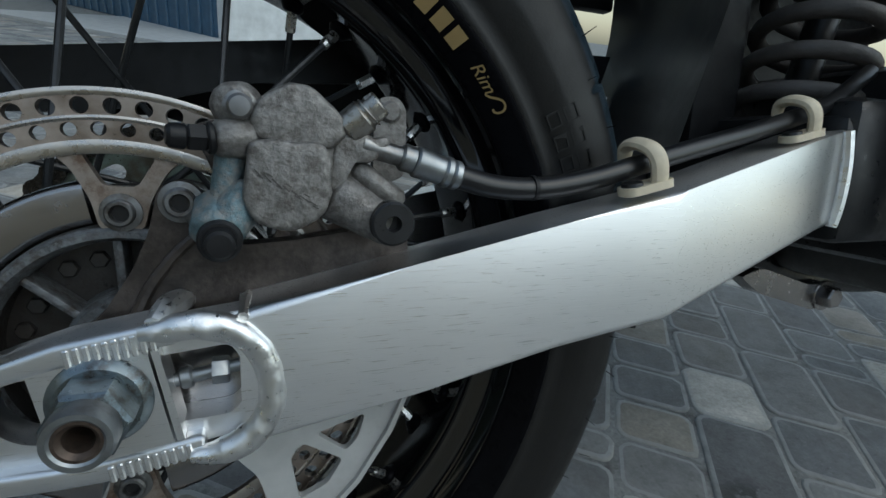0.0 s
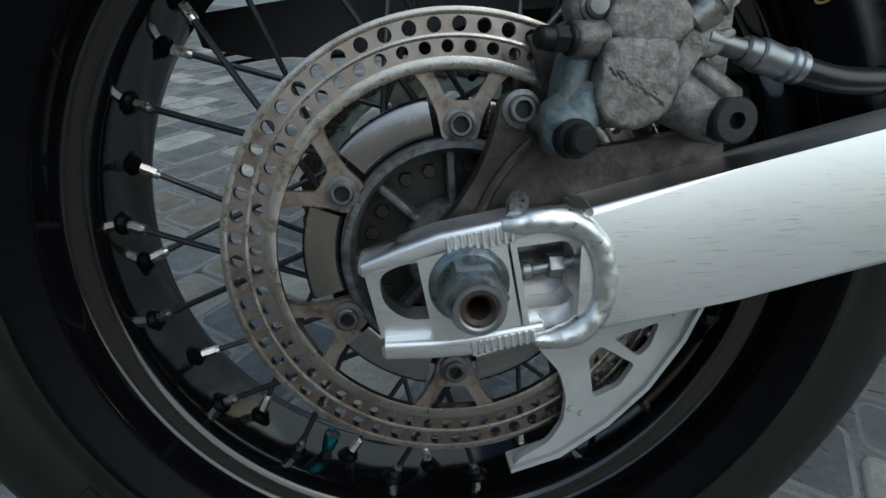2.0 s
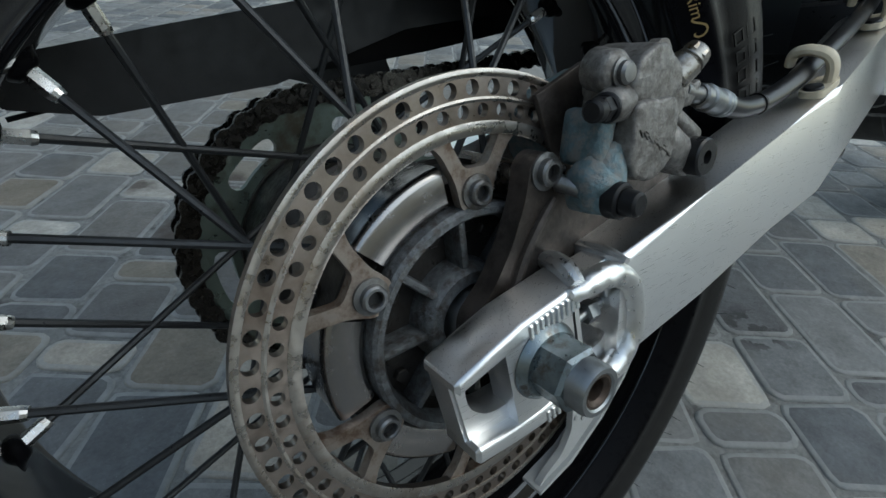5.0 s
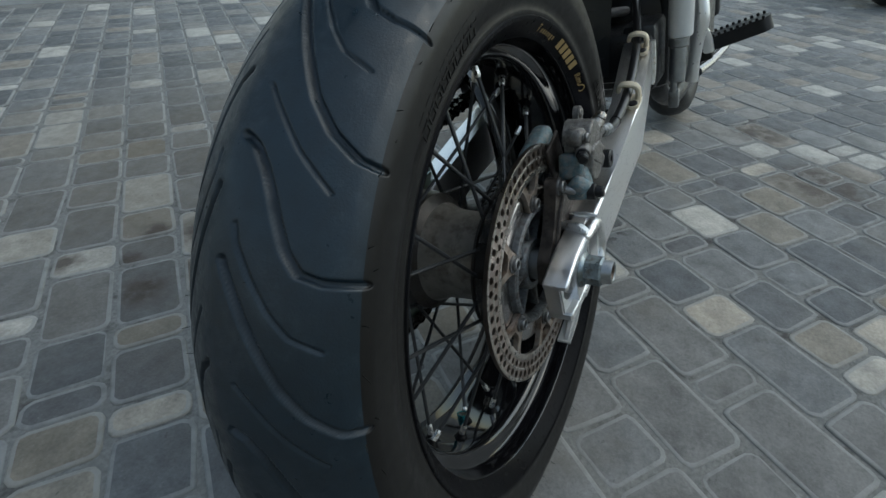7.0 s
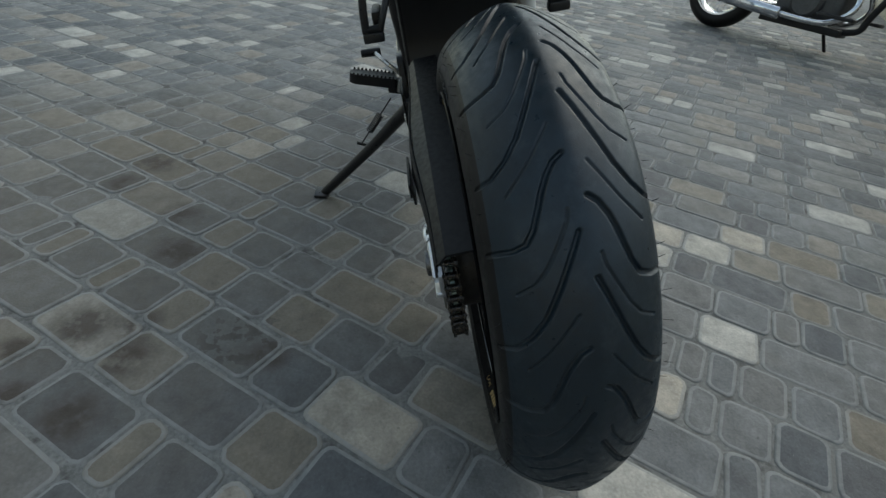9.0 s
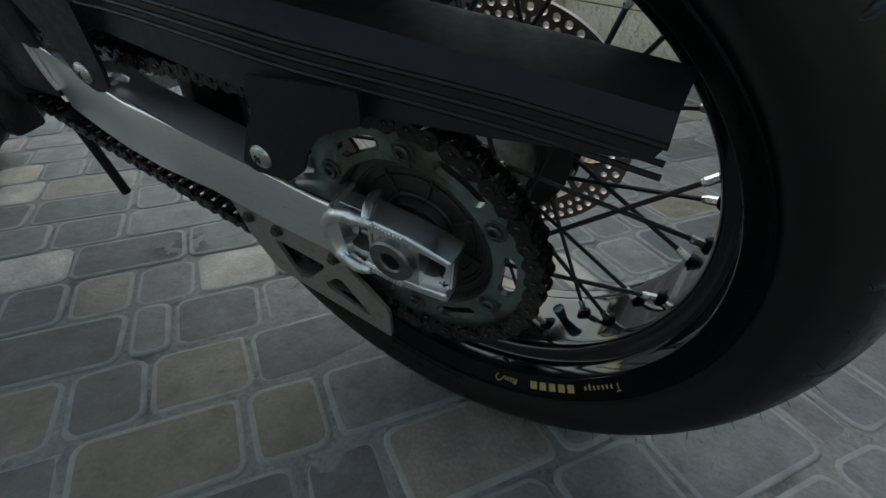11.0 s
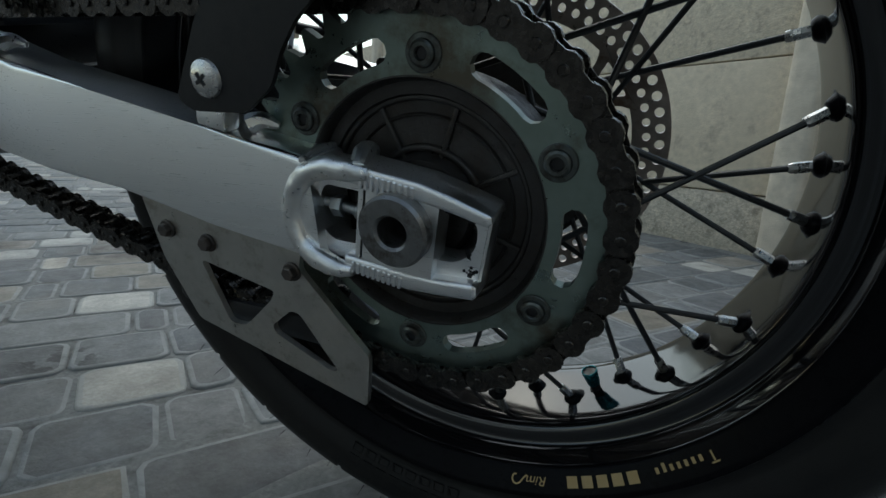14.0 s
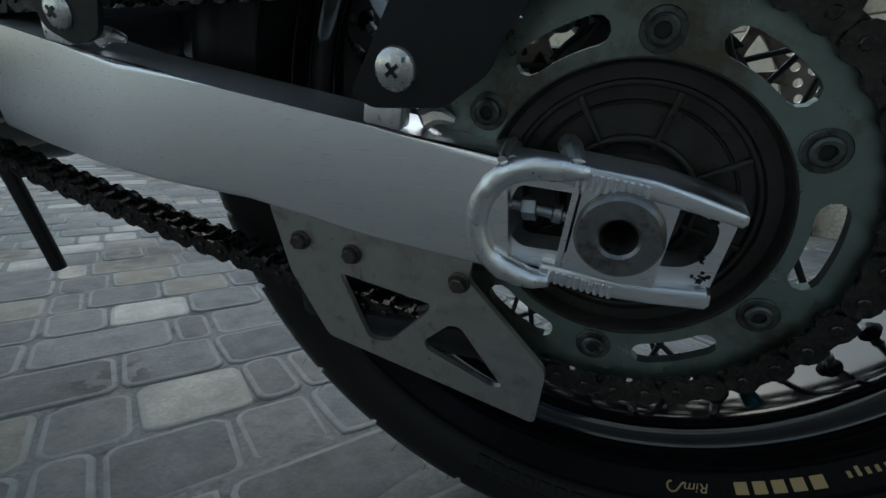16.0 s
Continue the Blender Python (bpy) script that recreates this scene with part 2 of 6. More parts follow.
    l.new(rng(tex(38, 6, 0.7), 0.3, 0.65, 0.6, 1.0), brown_mask.inputs[1])
    col = blend(brown_mask.outputs[0], col, (0.136, 0.118, 0.090))
    for x, y, r in ((-0.046, 0.671, 0.058), (0.155, 0.739, 0.068), (0.161, 0.641, 0.050), (0.077, 0.637, 0.057), (0.097, 0.823, 0.036), (-0.004, 0.775, 0.038), (0.394, 0.643, 0.065), (0.691, 0.873, 0.058), (0.824, 0.841, 0.074), (0.548, 0.688, 0.057), (0.080, 0.390, 0.042), (-0.073, 0.881, 0.036), (1.15, -0.52, 0.16), (1.45, -0.35, 0.10)):
        d = n.new("ShaderNodeVectorMath")
        d.operation = "DISTANCE"
        l.new(pos, d.inputs[0])
        d.inputs[1].default_value = (x, y, 0)
        spot = n.new("ShaderNodeMath")
        spot.operation = "MULTIPLY"
        l.new(rng(d.outputs["Value"], r * 0.40, r * 1.15, 0.85, 0.0), spot.inputs[0])
        l.new(rng(tex(24, 5, 0.6), 0.36, 0.52, 0.35, 1.0), spot.inputs[1])
        col = blend(spot.outputs[0], col, (0.050, 0.036, 0.026))
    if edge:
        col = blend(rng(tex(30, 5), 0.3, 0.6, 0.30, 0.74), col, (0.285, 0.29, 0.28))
    l.new(col, b.inputs["Base Color"])
    l.new(rng(tex(40), 0.3, 0.7, 0.55, 0.85), b.inputs["Roughness"])
    bp = n.new("ShaderNodeBump")
    bp.inputs["Distance"].default_value = 0.0012
    l.new(tex(220, 5), bp.inputs["Height"])
    l.new(bp.outputs[0], b.inputs["Normal"])
    return m


TONE_NAMES = {"d": "dark paving stone", "g": "grey paving stone", "b": "brown paving stone", "p": "pale paving stone"}
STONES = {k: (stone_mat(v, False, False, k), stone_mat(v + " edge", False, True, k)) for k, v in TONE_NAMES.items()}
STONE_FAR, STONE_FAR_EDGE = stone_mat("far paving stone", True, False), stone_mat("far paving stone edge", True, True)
SAND = mat("joint sand", (0.20, 0.20, 0.19), 0.95, var=0.35, scale=150, bump=0.001, bump_scale=500, dirt=(0.075, 0.07, 0.065), dirt_amount=0.35, dirt_scale=14)
CONC = mat("rough concrete", (0.58, 0.51, 0.40), 0.85, var=0.35, scale=90, bump=0.004, bump_scale=110, dirt=(0.30, 0.26, 0.2), dirt_amount=0.35, dirt_scale=22)

POST = mat("pale concrete post", (0.64, 0.56, 0.445), 0.85, var=0.2, scale=20, bump=0.0015, bump_scale=200)
SMOOTHC = mat("smooth beige concrete", (0.68, 0.58, 0.435), 0.85, var=0.15, scale=40, bump=0.001, bump_scale=150, dirt=(0.47, 0.395, 0.30), dirt_amount=0.25, dirt_scale=9)
ROUGHC = mat("pitted beige concrete", (0.68, 0.585, 0.445), 0.85, var=0.2, scale=70, bump=0.003, bump_scale=75, dirt=(0.46, 0.385, 0.295), dirt_amount=0.3, dirt_scale=30)
CONC_B = mat("smooth pale concrete", (0.36, 0.37, 0.37), 0.75, var=0.15, scale=10, bump=0.0008, bump_scale=150)


# ---- building helpers ----
def part(name, bm, material, parent=None, label="", smooth=35):
    me = bpy.data.meshes.new(name)
    bmesh.ops.recalc_face_normals(bm, faces=bm.faces)
    bm.to_mesh(me)
    bm.free()
    for mm in (material if isinstance(material, (list, tuple)) else [material]):
        me.materials.append(mm)
    if smooth:
        for p in me.polygons:
            p.use_smooth = True
        me.set_sharp_from_angle(angle=radians(smooth))
    ob = new(name, me)
    ob.parent = parent
    return tagged(ob, label)


def joined(*bms):
    out = bms[0]
    for b in bms[1:]:
        me = bpy.data.meshes.new("tmp")
        b.to_mesh(me)
        b.free()
        out.from_mesh(me)
        bpy.data.meshes.remove(me)
    return out


def moved(bm, m):
    bm.transform(m)
    return bm


def box(sx, sy, sz, bevel=0.0, at=(0, 0, 0), segs=2):
    bm = bmesh.new()
    bmesh.ops.create_cube(bm, size=1.0, matrix=Matrix.Translation(at) @ Matrix.Diagonal((sx, sy, sz, 1)))
    if bevel:
        bmesh.ops.bevel(bm, geom=bm.edges[:], offset=bevel, segments=segs, profile=0.5, affect="EDGES")
    return bm


def lathe(profile, segs=48, axis="y", closed=False, at=(0, 0, 0)):
    """Turns (radius, along) pairs round the axis."""
    bm = bmesh.new()
    rings = []
    for r, a in profile:
        if r < 1e-6:
            rings.append([bm.verts.new((0, a, 0))])
        else:
            rings.append([bm.verts.new((r * math.cos(2 * math.pi * k / segs), a, r * math.sin(2 * math.pi * k / segs))) for k in range(segs)])
    pairs = list(zip(rings, rings[1:])) + ([(rings[-1], rings[0])] if closed else [])
    for p, q in pairs:
        for k in range(segs):
            k2 = (k + 1) % segs
            v = [p[k % len(p)], p[k2 % len(p)], q[k2 % len(q)], q[k % len(q)]]
            u = []
            for x in v:
                if x not in u:
                    u.append(x)
            if len(u) > 2:
                bm.faces.new(u)
    if axis == "x":
        bm.transform(Matrix.Rotation(radians(-90), 4, "Z"))
    if axis == "z":
        bm.transform(Matrix.Rotation(radians(90), 4, "X"))
    bm.transform(Matrix.Translation(at))
    return bm


def rod(a, b, r, segs=12, r2=None, bevel=0.0):
    """A round bar from a to b."""
    a, b = Vector(a), Vector(b)
    length = (b - a).length
    r2 = r if r2 is None else r2
    c = min(bevel, r * 0.5, length * 0.3)
    prof = [(0, 0), (r - c, 0), (r, c), (r2, length - c), (r2 - c, length), (0, length)] if c else [(0, 0), (r, 0), (r2, length), (0, length)]
    bm = lathe(prof, segs, "z")
    bm.transform(Matrix.Diagonal((1, 1, 1, 1)))
    turn = (b - a).to_track_quat("Z", "Y").to_matrix().to_4x4()
    bm.transform(Matrix.Translation(a) @ turn)
    return bm


def tube(points, r, segs=12, smooth_steps=6, caps=True):
    """A round section swept along a smooth line; r may be a number or one number per point."""
    pts = [Vector(p) for p in points]
    rad = [r] * len(pts) if isinstance(r, (int, float)) else list(r)
    line, rr = [], []
    for i in range(len(pts) - 1):
        p0, p1, p2, p3 = pts[max(i - 1, 0)], pts[i], pts[i + 1], pts[min(i + 2, len(pts) - 1)]
        for s in range(smooth_steps):
            t = s / smooth_steps
            line.append(0.5 * ((2 * p1) + (p2 - p0) * t + (2 * p0 - 5 * p1 + 4 * p2 - p3) * t * t + (3 * p1 - p0 - 3 * p2 + p3) * t ** 3))
            rr.append(rad[i] * (1 - t) + rad[i + 1] * t)
    line.append(pts[-1])
    rr.append(rad[-1])
    bm = bmesh.new()
    up = Vector((0.13, 0.37, 0.91)).normalized()
    rings = []
    for i, p in enumerate(line):
        d = (line[min(i + 1, len(line) - 1)] - line[max(i - 1, 0)]).normalized()
        u = (up - d * up.dot(d)).normalized()
        up = u
        w = d.cross(u)
        rings.append([bm.verts.new(p + (u * math.cos(2 * math.pi * k / segs) + w * math.sin(2 * math.pi * k / segs)) * rr[i]) for k in range(segs)])
    for a, b in zip(rings, rings[1:]):
        for k in range(segs):
            bm.faces.new((a[k], a[(k + 1) % segs], b[(k + 1) % segs], b[k]))
    if caps:
        bm.faces.new(rings[0][::-1])
        bm.faces.new(rings[-1])
    return bm


def plate(outer, holes, y0, y1):
    """A flat plate in the x-z plane from y0 to y1, with holes."""
    bm = bmesh.new()
    for y in (y0, y1):
        edges = []
        for loop in [outer, *holes]:
            vs = [bm.verts.new((x, y, z)) for x, z in loop]
            edges += [bm.edges.new((vs[i], vs[(i + 1) % len(vs)])) for i in range(len(vs))]
        bmesh.ops.triangle_fill(bm, use_beauty=True, use_dissolve=False, edges=edges)
    bm.verts.ensure_lookup_table()
    half = len(bm.verts) // 2
    i = 0
    for loop in [outer, *holes]:
        k = len(loop)
        for j in range(k):
            a, b = bm.verts[i + j], bm.verts[i + (j + 1) % k]
            c, d = bm.verts[half + i + (j + 1) % k], bm.verts[half + i + j]
            bm.faces.new((a, b, c, d))
        i += k
    return bm


def circle(cx, cz, r, k=16, start=0.0):
    return [(cx + r * math.cos(start + 2 * math.pi * i / k), cz + r * math.sin(start + 2 * math.pi * i / k)) for i in range(k)]


def rounded(points, r, k=4):
    """A polygon with rounded corners."""
    out = []
    n = len(points)
    for i in range(n):
        p, a, b = Vector(points[i]), Vector(points[i - 1]), Vector(points[(i + 1) % n])
        u, v = (a - p), (b - p)
        d = min(r, u.length * 0.45, v.length * 0.45)
        s, e = p + u.normalized() * d, p + v.normalized() * d
        for j in range(k + 1):
            t = j / k
            q = s * (1 - t) ** 2 + p * 2 * t * (1 - t) + e * t * t
            out.append((q.x, q.y))
    return out


def arc_slot(r, half_w, a0, a1, k=10):
    """A slot bent round the axle, angles in degrees."""
    pts = [((r + half_w) * math.cos(radians(a0 + (a1 - a0) * i / k)), (r + half_w) * math.sin(radians(a0 + (a1 - a0) * i / k))) for i in range(k + 1)]
    for j in range(1, 5):
        t = radians(a1) + 0
        c = (r * math.cos(t), r * math.sin(t))
        an = t + math.pi * j / 5
        pts.append((c[0] + half_w * math.cos(an), c[1] + half_w * math.sin(an)))
    pts += [((r - half_w) * math.cos(radians(a1 - (a1 - a0) * i / k)), (r - half_w) * math.sin(radians(a1 - (a1 - a0) * i / k))) for i in range(k + 1)]
    for j in range(1, 5):
        t = radians(a0)
        c = (r * math.cos(t), r * math.sin(t))
        an = t + math.pi + math.pi * j / 5
        pts.append((c[0] + half_w * math.cos(an), c[1] + half_w * math.sin(an)))
    return pts


def hexbolt(at, r, h, out=-1, socket=True, washer=0.0, hexagon=True, flange=0.0):
    """A bolt head on a face that looks along y; out is -1 or 1."""
    segs = 6 if hexagon else 20
    x, y, z = at
    bms = []
    y0 = 0
    if washer:
        bms.append(lathe([(0, 0), (washer, 0), (washer, 0.0012), (washer - 0.0006, 0.0018), (0, 0.0018)], 24))
        y0 = 0.0016
    if flange:
        bms.append(lathe([(0, y0), (flange, y0), (flange, y0 + 0.0012), (r, y0 + 0.003), (0, y0 + 0.003)], 24))
        y0 += 0.0012
    if socket:
        prof = [(0, y0), (r, y0), (r, y0 + h * 0.85), (r * 0.9, y0 + h), (r * 0.52, y0 + h), (r * 0.5, y0 + h * 0.35), (0, y0 + h * 0.35)]
    else:
        prof = [(0, y0), (r, y0), (r, y0 + h * 0.85), (r * 0.86, y0 + h), (0, y0 + h)]
    bms.append(lathe(prof, segs))
    bm = joined(*bms)
    if out < 0:
        bm.transform(Matrix.Rotation(math.pi, 4, "X"))
    bm.transform(Matrix.Translation(at))
    return bm


# ---- ground ----
LEAN, NOSE, AXLE_H = radians(13.887), radians(-0.281), 0.3165
BIKE = Matrix.Translation((0, 0, AXLE_H)) @ Matrix.Rotation(-LEAN, 4, "X") @ Matrix.Rotation(NOSE, 4, "Y")

ground_bm = bmesh.new()
bmesh.ops.create_grid(ground_bm, x_segments=2, y_segments=2, size=400.0)
ground = part("ground", ground_bm, SAND, None, "sandy grey bed under the paving stones", smooth=0)
ground.location.z = -0.0030
tagged(ground, category="ground", kind="structure")

# ---- motorcycle ----
bike = new("motorcycle")
bike.matrix_world = BIKE
bike.empty_display_size = 0.1
tagged(bike, "supermoto motorcycle with polished aluminium swingarm leaning on its side stand", "motorcycle")

# rear tyre: crown, shoulder, side wall and bead, with grooves cut into the tread
TYRE_R, TYRE_W, TYRE_Y, TYRE_SAG = 0.3212, 0.0777, -0.0055, 0.0530
HOOK = [(0.0, 0.0070), (1.0, 0.0150), (3.1, 0.0226), (5.6, 0.0286), (8.2, 0.0335), (10.9, 0.0390), (12.9, 0.0460), (13.6, 0.0570), (13.6, 0.0735)]
THIN_A = [(8.6, 0.0112), (10.6, 0.0135), (13.6, 0.0218), (17.0, 0.0325), (19.4, 0.0430), (20.8, 0.0580)]
PLAIN = [(12.2, 0.0050), (15.8, 0.0138), (20.8, 0.0262), (25.2, 0.0380), (28.4, 0.0505), (30.6, 0.0640), (31.0, 0.0735)]
THIN_B = [(24.6, 0.0128), (27.6, 0.0245), (30.8, 0.0370), (34.6, 0.0560)]
GROOVES = [(HOOK, 0.0022, 0.0042), (THIN_A, 0.0009, 0.0022), (PLAIN, 0.0021, 0.0042), (THIN_B, 0.0009, 0.0022)]
DEG = math.pi / 180 * TYRE_R


def groove_cut(theta_deg, off, phase):
    """Depth of the tread cut at an angle (numpy array) and a distance from the tyre's middle."""
    cut = np.zeros_like(theta_deg)
    for line, half, deep in GROOVES:
        for shift in (-30, 0, 30):
            t = (theta_deg - phase) % 30 + shift
            best = np.full_like(t, 1.0)
            for (a, p), (b, q) in zip(line, line[1:]):
                ax, bx = a * DEG, b * DEG
                px, py = t * DEG - ax, off - p
                vx, vy = bx - ax, q - p
                k = np.clip((px * vx + py * vy) / (vx * vx + vy * vy), 0, 1)
                best = np.minimum(best, np.hypot(px - k * vx, py - k * vy))
            cut = np.maximum(cut, deep * np.clip((half + 0.0006 - best) / 0.0012, 0, 1))
    return cut


def tyre_lean(x, z, r):
    """How far the carcass is pressed sideways by the leaning load, growing from bead to crown."""
    k = min(1.0, max(0.0, (r - 0.240) / 0.050))
    return k * (0.0126 * x - 0.0302 * z)


def build_tyre():
    nt, ny = 2000, 170
    side = [(0.2262, 0.062), (0.2290, 0.0695), (0.2330, 0.0725), (0.2365, 0.0730), (0.2400, 0.0722), (0.2440, 0.0742), (0.2500, 0.0768), (0.2555, 0.0785), (0.2590, 0.0792)]
    u = np.linspace(-0.998, 0.998, ny)
    u = np.sign(u) * (1 - (1 - np.abs(u)) ** 1.35)
    bow = 1.25 * u * u / (np.abs(u) + 0.25)
    r_crown = TYRE_R - TYRE_SAG * (1 - np.sqrt(np.clip(1 - bow, 0, 1)))
    radii = np.concatenate([[r for r, _ in side], r_crown, [r for r, _ in reversed(side)]])
    offs = np.concatenate([[-y for _, y in side], u * TYRE_W, [y for _, y in reversed(side)]])
    depth_off = np.abs(offs)
    th = np.arange(nt) * 360.0 / nt
    rr = np.repeat(radii[None], nt, 0)
    for j in range(len(offs)):
        if depth_off[j] < TYRE_W * 0.985 and radii[j] > TYRE_R - TYRE_SAG * 0.9:
            rr[:, j] -= groove_cut(th, np.full(nt, depth_off[j]), 15.7 if offs[j] < 0 else 8.6)
    a = np.radians(th)[:, None]
    down = np.degrees(np.abs(np.arctan2(np.cos(a), -np.sin(a))))
    rr = rr + np.where(rr > 0.29, 0.0040 * np.exp(-(down / 11.0) ** 2), 0.0)
    lean = np.clip((rr - 0.240) / 0.050, 0, 1) * (0.0126 * rr * np.cos(a) - 0.0302 * rr * np.sin(a))
    co = np.stack([rr * np.cos(a), np.repeat((offs + TYRE_Y)[None], nt, 0) + lean, rr * np.sin(a)], -1).reshape(-1, 3)
    m = len(offs)
    i, j = np.meshgrid(np.arange(nt), np.arange(m - 1), indexing="ij")
    i2 = (i + 1) % nt
    faces = np.stack([i * m + j, i2 * m + j, i2 * m + j + 1, i * m + j + 1], -1).reshape(-1, 4)
    me = bpy.data.meshes.new("rear_tyre")
    me.from_pydata(co.tolist(), [], faces.tolist())
    me.materials.append(RUBBER)
    me.materials.append(TREAD)
    for p in me.polygons:
        p.use_smooth = True
        p.material_index = 1 if 8 + 10 < p.index % (m - 1) < m - 10 - 12 else 0
    me.update()
    ob = new("rear_tyre", me)
    ob.parent = bike
    return tagged(ob, "worn black road tyre with curved tread grooves")


tyre = build_tyre()
# moulding hairs along the shoulders
rng = random.Random(4)
hairs = []
for s in (-1, 1):
    for k in range(70):
        a = radians(k * 360 / 70 + rng.uniform(-1.5, 1.5))
        r = TYRE_R - 0.040 + rng.uniform(-0.008, 0.004)
        y = TYRE_Y + s * (TYRE_W - 0.0035) + tyre_lean(r * math.cos(a), r * math.sin(a), r)
        d = Vector((math.cos(a) * 0.5, s * 0.85, math.sin(a) * 0.5)) + Vector((rng.uniform(-0.3, 0.3), 0, rng.uniform(-0.3, 0.3)))
        p = Vector((r * math.cos(a), y, r * math.sin(a)))
        hairs.append(rod(p, p + d.normalized() * rng.uniform(0.005, 0.010), 0.0004, 4, r2=0.0002))
tagged(part("rubber_hairs", joined(*hairs), RUBBER, tyre, smooth=0), kind="stuff")
# raised marks on the side walls, where the moulded writing stands
for side, start, count, step in ((-1, 28.5, 9, 3.1), (-1, -128.0, 8, 2.9), (-1, 128.0, 8, 2.9), (1, -70.0, 8, 2.9), (1, 100.0, 8, 2.9)):
    width = 0.0766
    for k in range(count):
        a = radians(start - k * step)
        for j in range(2):
            r = 0.2475 + j * 0.0105
            base = TYRE_Y + side * (width + j * 0.0019) + tyre_lean(r * math.cos(a), r * math.sin(a), r)
            m = Matrix.Translation((r * math.cos(a), base, r * math.sin(a))) @ Matrix.Rotation(-a, 4, "Y")
            square = plate([(-0.0040, -0.0046), (0.0040, -0.0046), (0.0040, 0.0046), (-0.0040, 0.0046)], [[(-0.0031, -0.0037), (0.0031, -0.0037), (0.0031, 0.0037 - 0.002 * (k % 2)), (-0.0031, 0.0037)]], -0.0005, 0.0005)
            part("sidewall_mark", moved(square, m @ Matrix.Rotation(side * 0.19, 4, "Z")), RUBBER, tyre, smooth=0)

# rim
RIM_Y = -0.003
half = [(0.2260, 0.0640), (0.2300, 0.0700), (0.2322, 0.0725), (0.2325, 0.0745), (0.2312, 0.0760), (0.2290, 0.0757), (0.2275, 0.0745), (0.2165, 0.0640), (0.2152, 0.0625), (0.2146, 0.0600), (0.2140, 0.0500), (0.2134, 0.0450), (0.2126, 0.0432), (0.2112, 0.0422), (0.2092, 0.0413), (0.2050, 0.0396), (0.2028, 0.0384), (0.2012, 0.0370), (0.2002, 0.0352), (0.1996, 0.0328), (0.1992, 0.0290), (0.1990, 0.0240), (0.1990, 0.0)]
prof = [(r, RIM_Y - y) for r, y in half] + [(r, RIM_Y + y) for r, y in reversed(half[:-1])]
back = [(0.2200, RIM_Y + 0.0610), (0.2150, RIM_Y + 0.050), (0.2070, RIM_Y + 0.025), (0.2040, RIM_Y), (0.2070, RIM_Y - 0.025), (0.2150, RIM_Y - 0.050), (0.2200, RIM_Y - 0.0610)]
rim = part("rear_rim", lathe(prof + back, 240, closed=True), [RIM, RIM_LIP], bike, "glossy black spoked rim with gold lettering", smooth=40)
for face in rim.data.polygons:
    if math.hypot(face.center.x, face.center.z) > 0.2158:
        face.material_index = 1

# spokes with nipples: per forty degrees two to each hub flange, one leading and one trailing
# (rim angle, lead to the hub, hub radius, hub y, rim y)
LACING = ((145.3, -55.5, 0.0643, 0.0490, 0.0033), (155.7, -21.5, 0.0608, -0.0488, -0.0134), (167.1, 51.9, 0.0643, 0.0490, 0.0033), (177.0, 31.3, 0.0608, -0.0488, -0.0134))
for k in range(9):
    for rim_a, lead, hub_r, hub_y, rim_y in LACING:
        th, hub_a = radians(rim_a + 40 * k), radians(rim_a + 40 * k + lead)
        seat_p = Vector((0.1982 * math.cos(th), rim_y, 0.1982 * math.sin(th)))
        h_p = Vector((hub_r * math.cos(hub_a), hub_y, hub_r * math.sin(hub_a)))
        way = (seat_p - h_p).normalized()
        tip = seat_p - way * 0.0145
        part("spoke", rod(h_p, tip + way * 0.002, 0.0020, 8), SPOKE, rim)
        part("spoke_nipple", joined(rod(tip, tip + way * 0.0025, 0.0029, 12, r2=0.0033), rod(tip + way * 0.002, seat_p, 0.0034, 6, bevel=0.0005)), NIPPLE, rim, smooth=25)
        axis = (way + Vector((math.cos(th), 0, math.sin(th)))).normalized()
        dome = lathe([(0.0, -0.0034), (0.0040, -0.0033), (0.0054, -0.0026), (0.0064, -0.0012), (0.0074, 0.0006), (0.0092, 0.0022), (0.0115, 0.0032)], 24, "z")
        part("nipple_seat", moved(dome, Matrix.Translation(seat_p) @ axis.to_track_quat("Z", "Y").to_matrix().to_4x4()), RIM_LIP, rim, smooth=70)
# valve
v0 = Vector((-0.0955, -0.0045, -0.1790))
vd = (Vector((-0.0871, -0.0028, -0.1580)) - v0).normalized()
part("valve_stem", joined(rod(v0 - vd * 0.020, v0 + vd * 0.016, 0.0040, 12), rod(v0 - vd * 0.022, v0 - vd * 0.014, 0.0080, 12), rod(v0 - vd * 0.002, v0 + vd * 0.004, 0.0058, 6, bevel=0.0006)), BLACKP, rim, "black valve stem with nut")
part("valve_cap", lathe([(0.0, 0.009), (0.0042, 0.009), (0.0048, 0.010), (0.0062, 0.0215), (0.0060, 0.0225), (0.0052, 0.0225), (0.0050, 0.0212), (0.0, 0.0210)], 24, "z"), TEALC, rim, "teal metal valve cap").data.transform(Matrix.Translation(v0) @ vd.to_track_quat("Z", "Y").to_matrix().to_4x4())
part("cap_end", rod(v0 + vd * 0.0205, v0 + vd * 0.0216, 0.0049, 16), HEADM, rim)


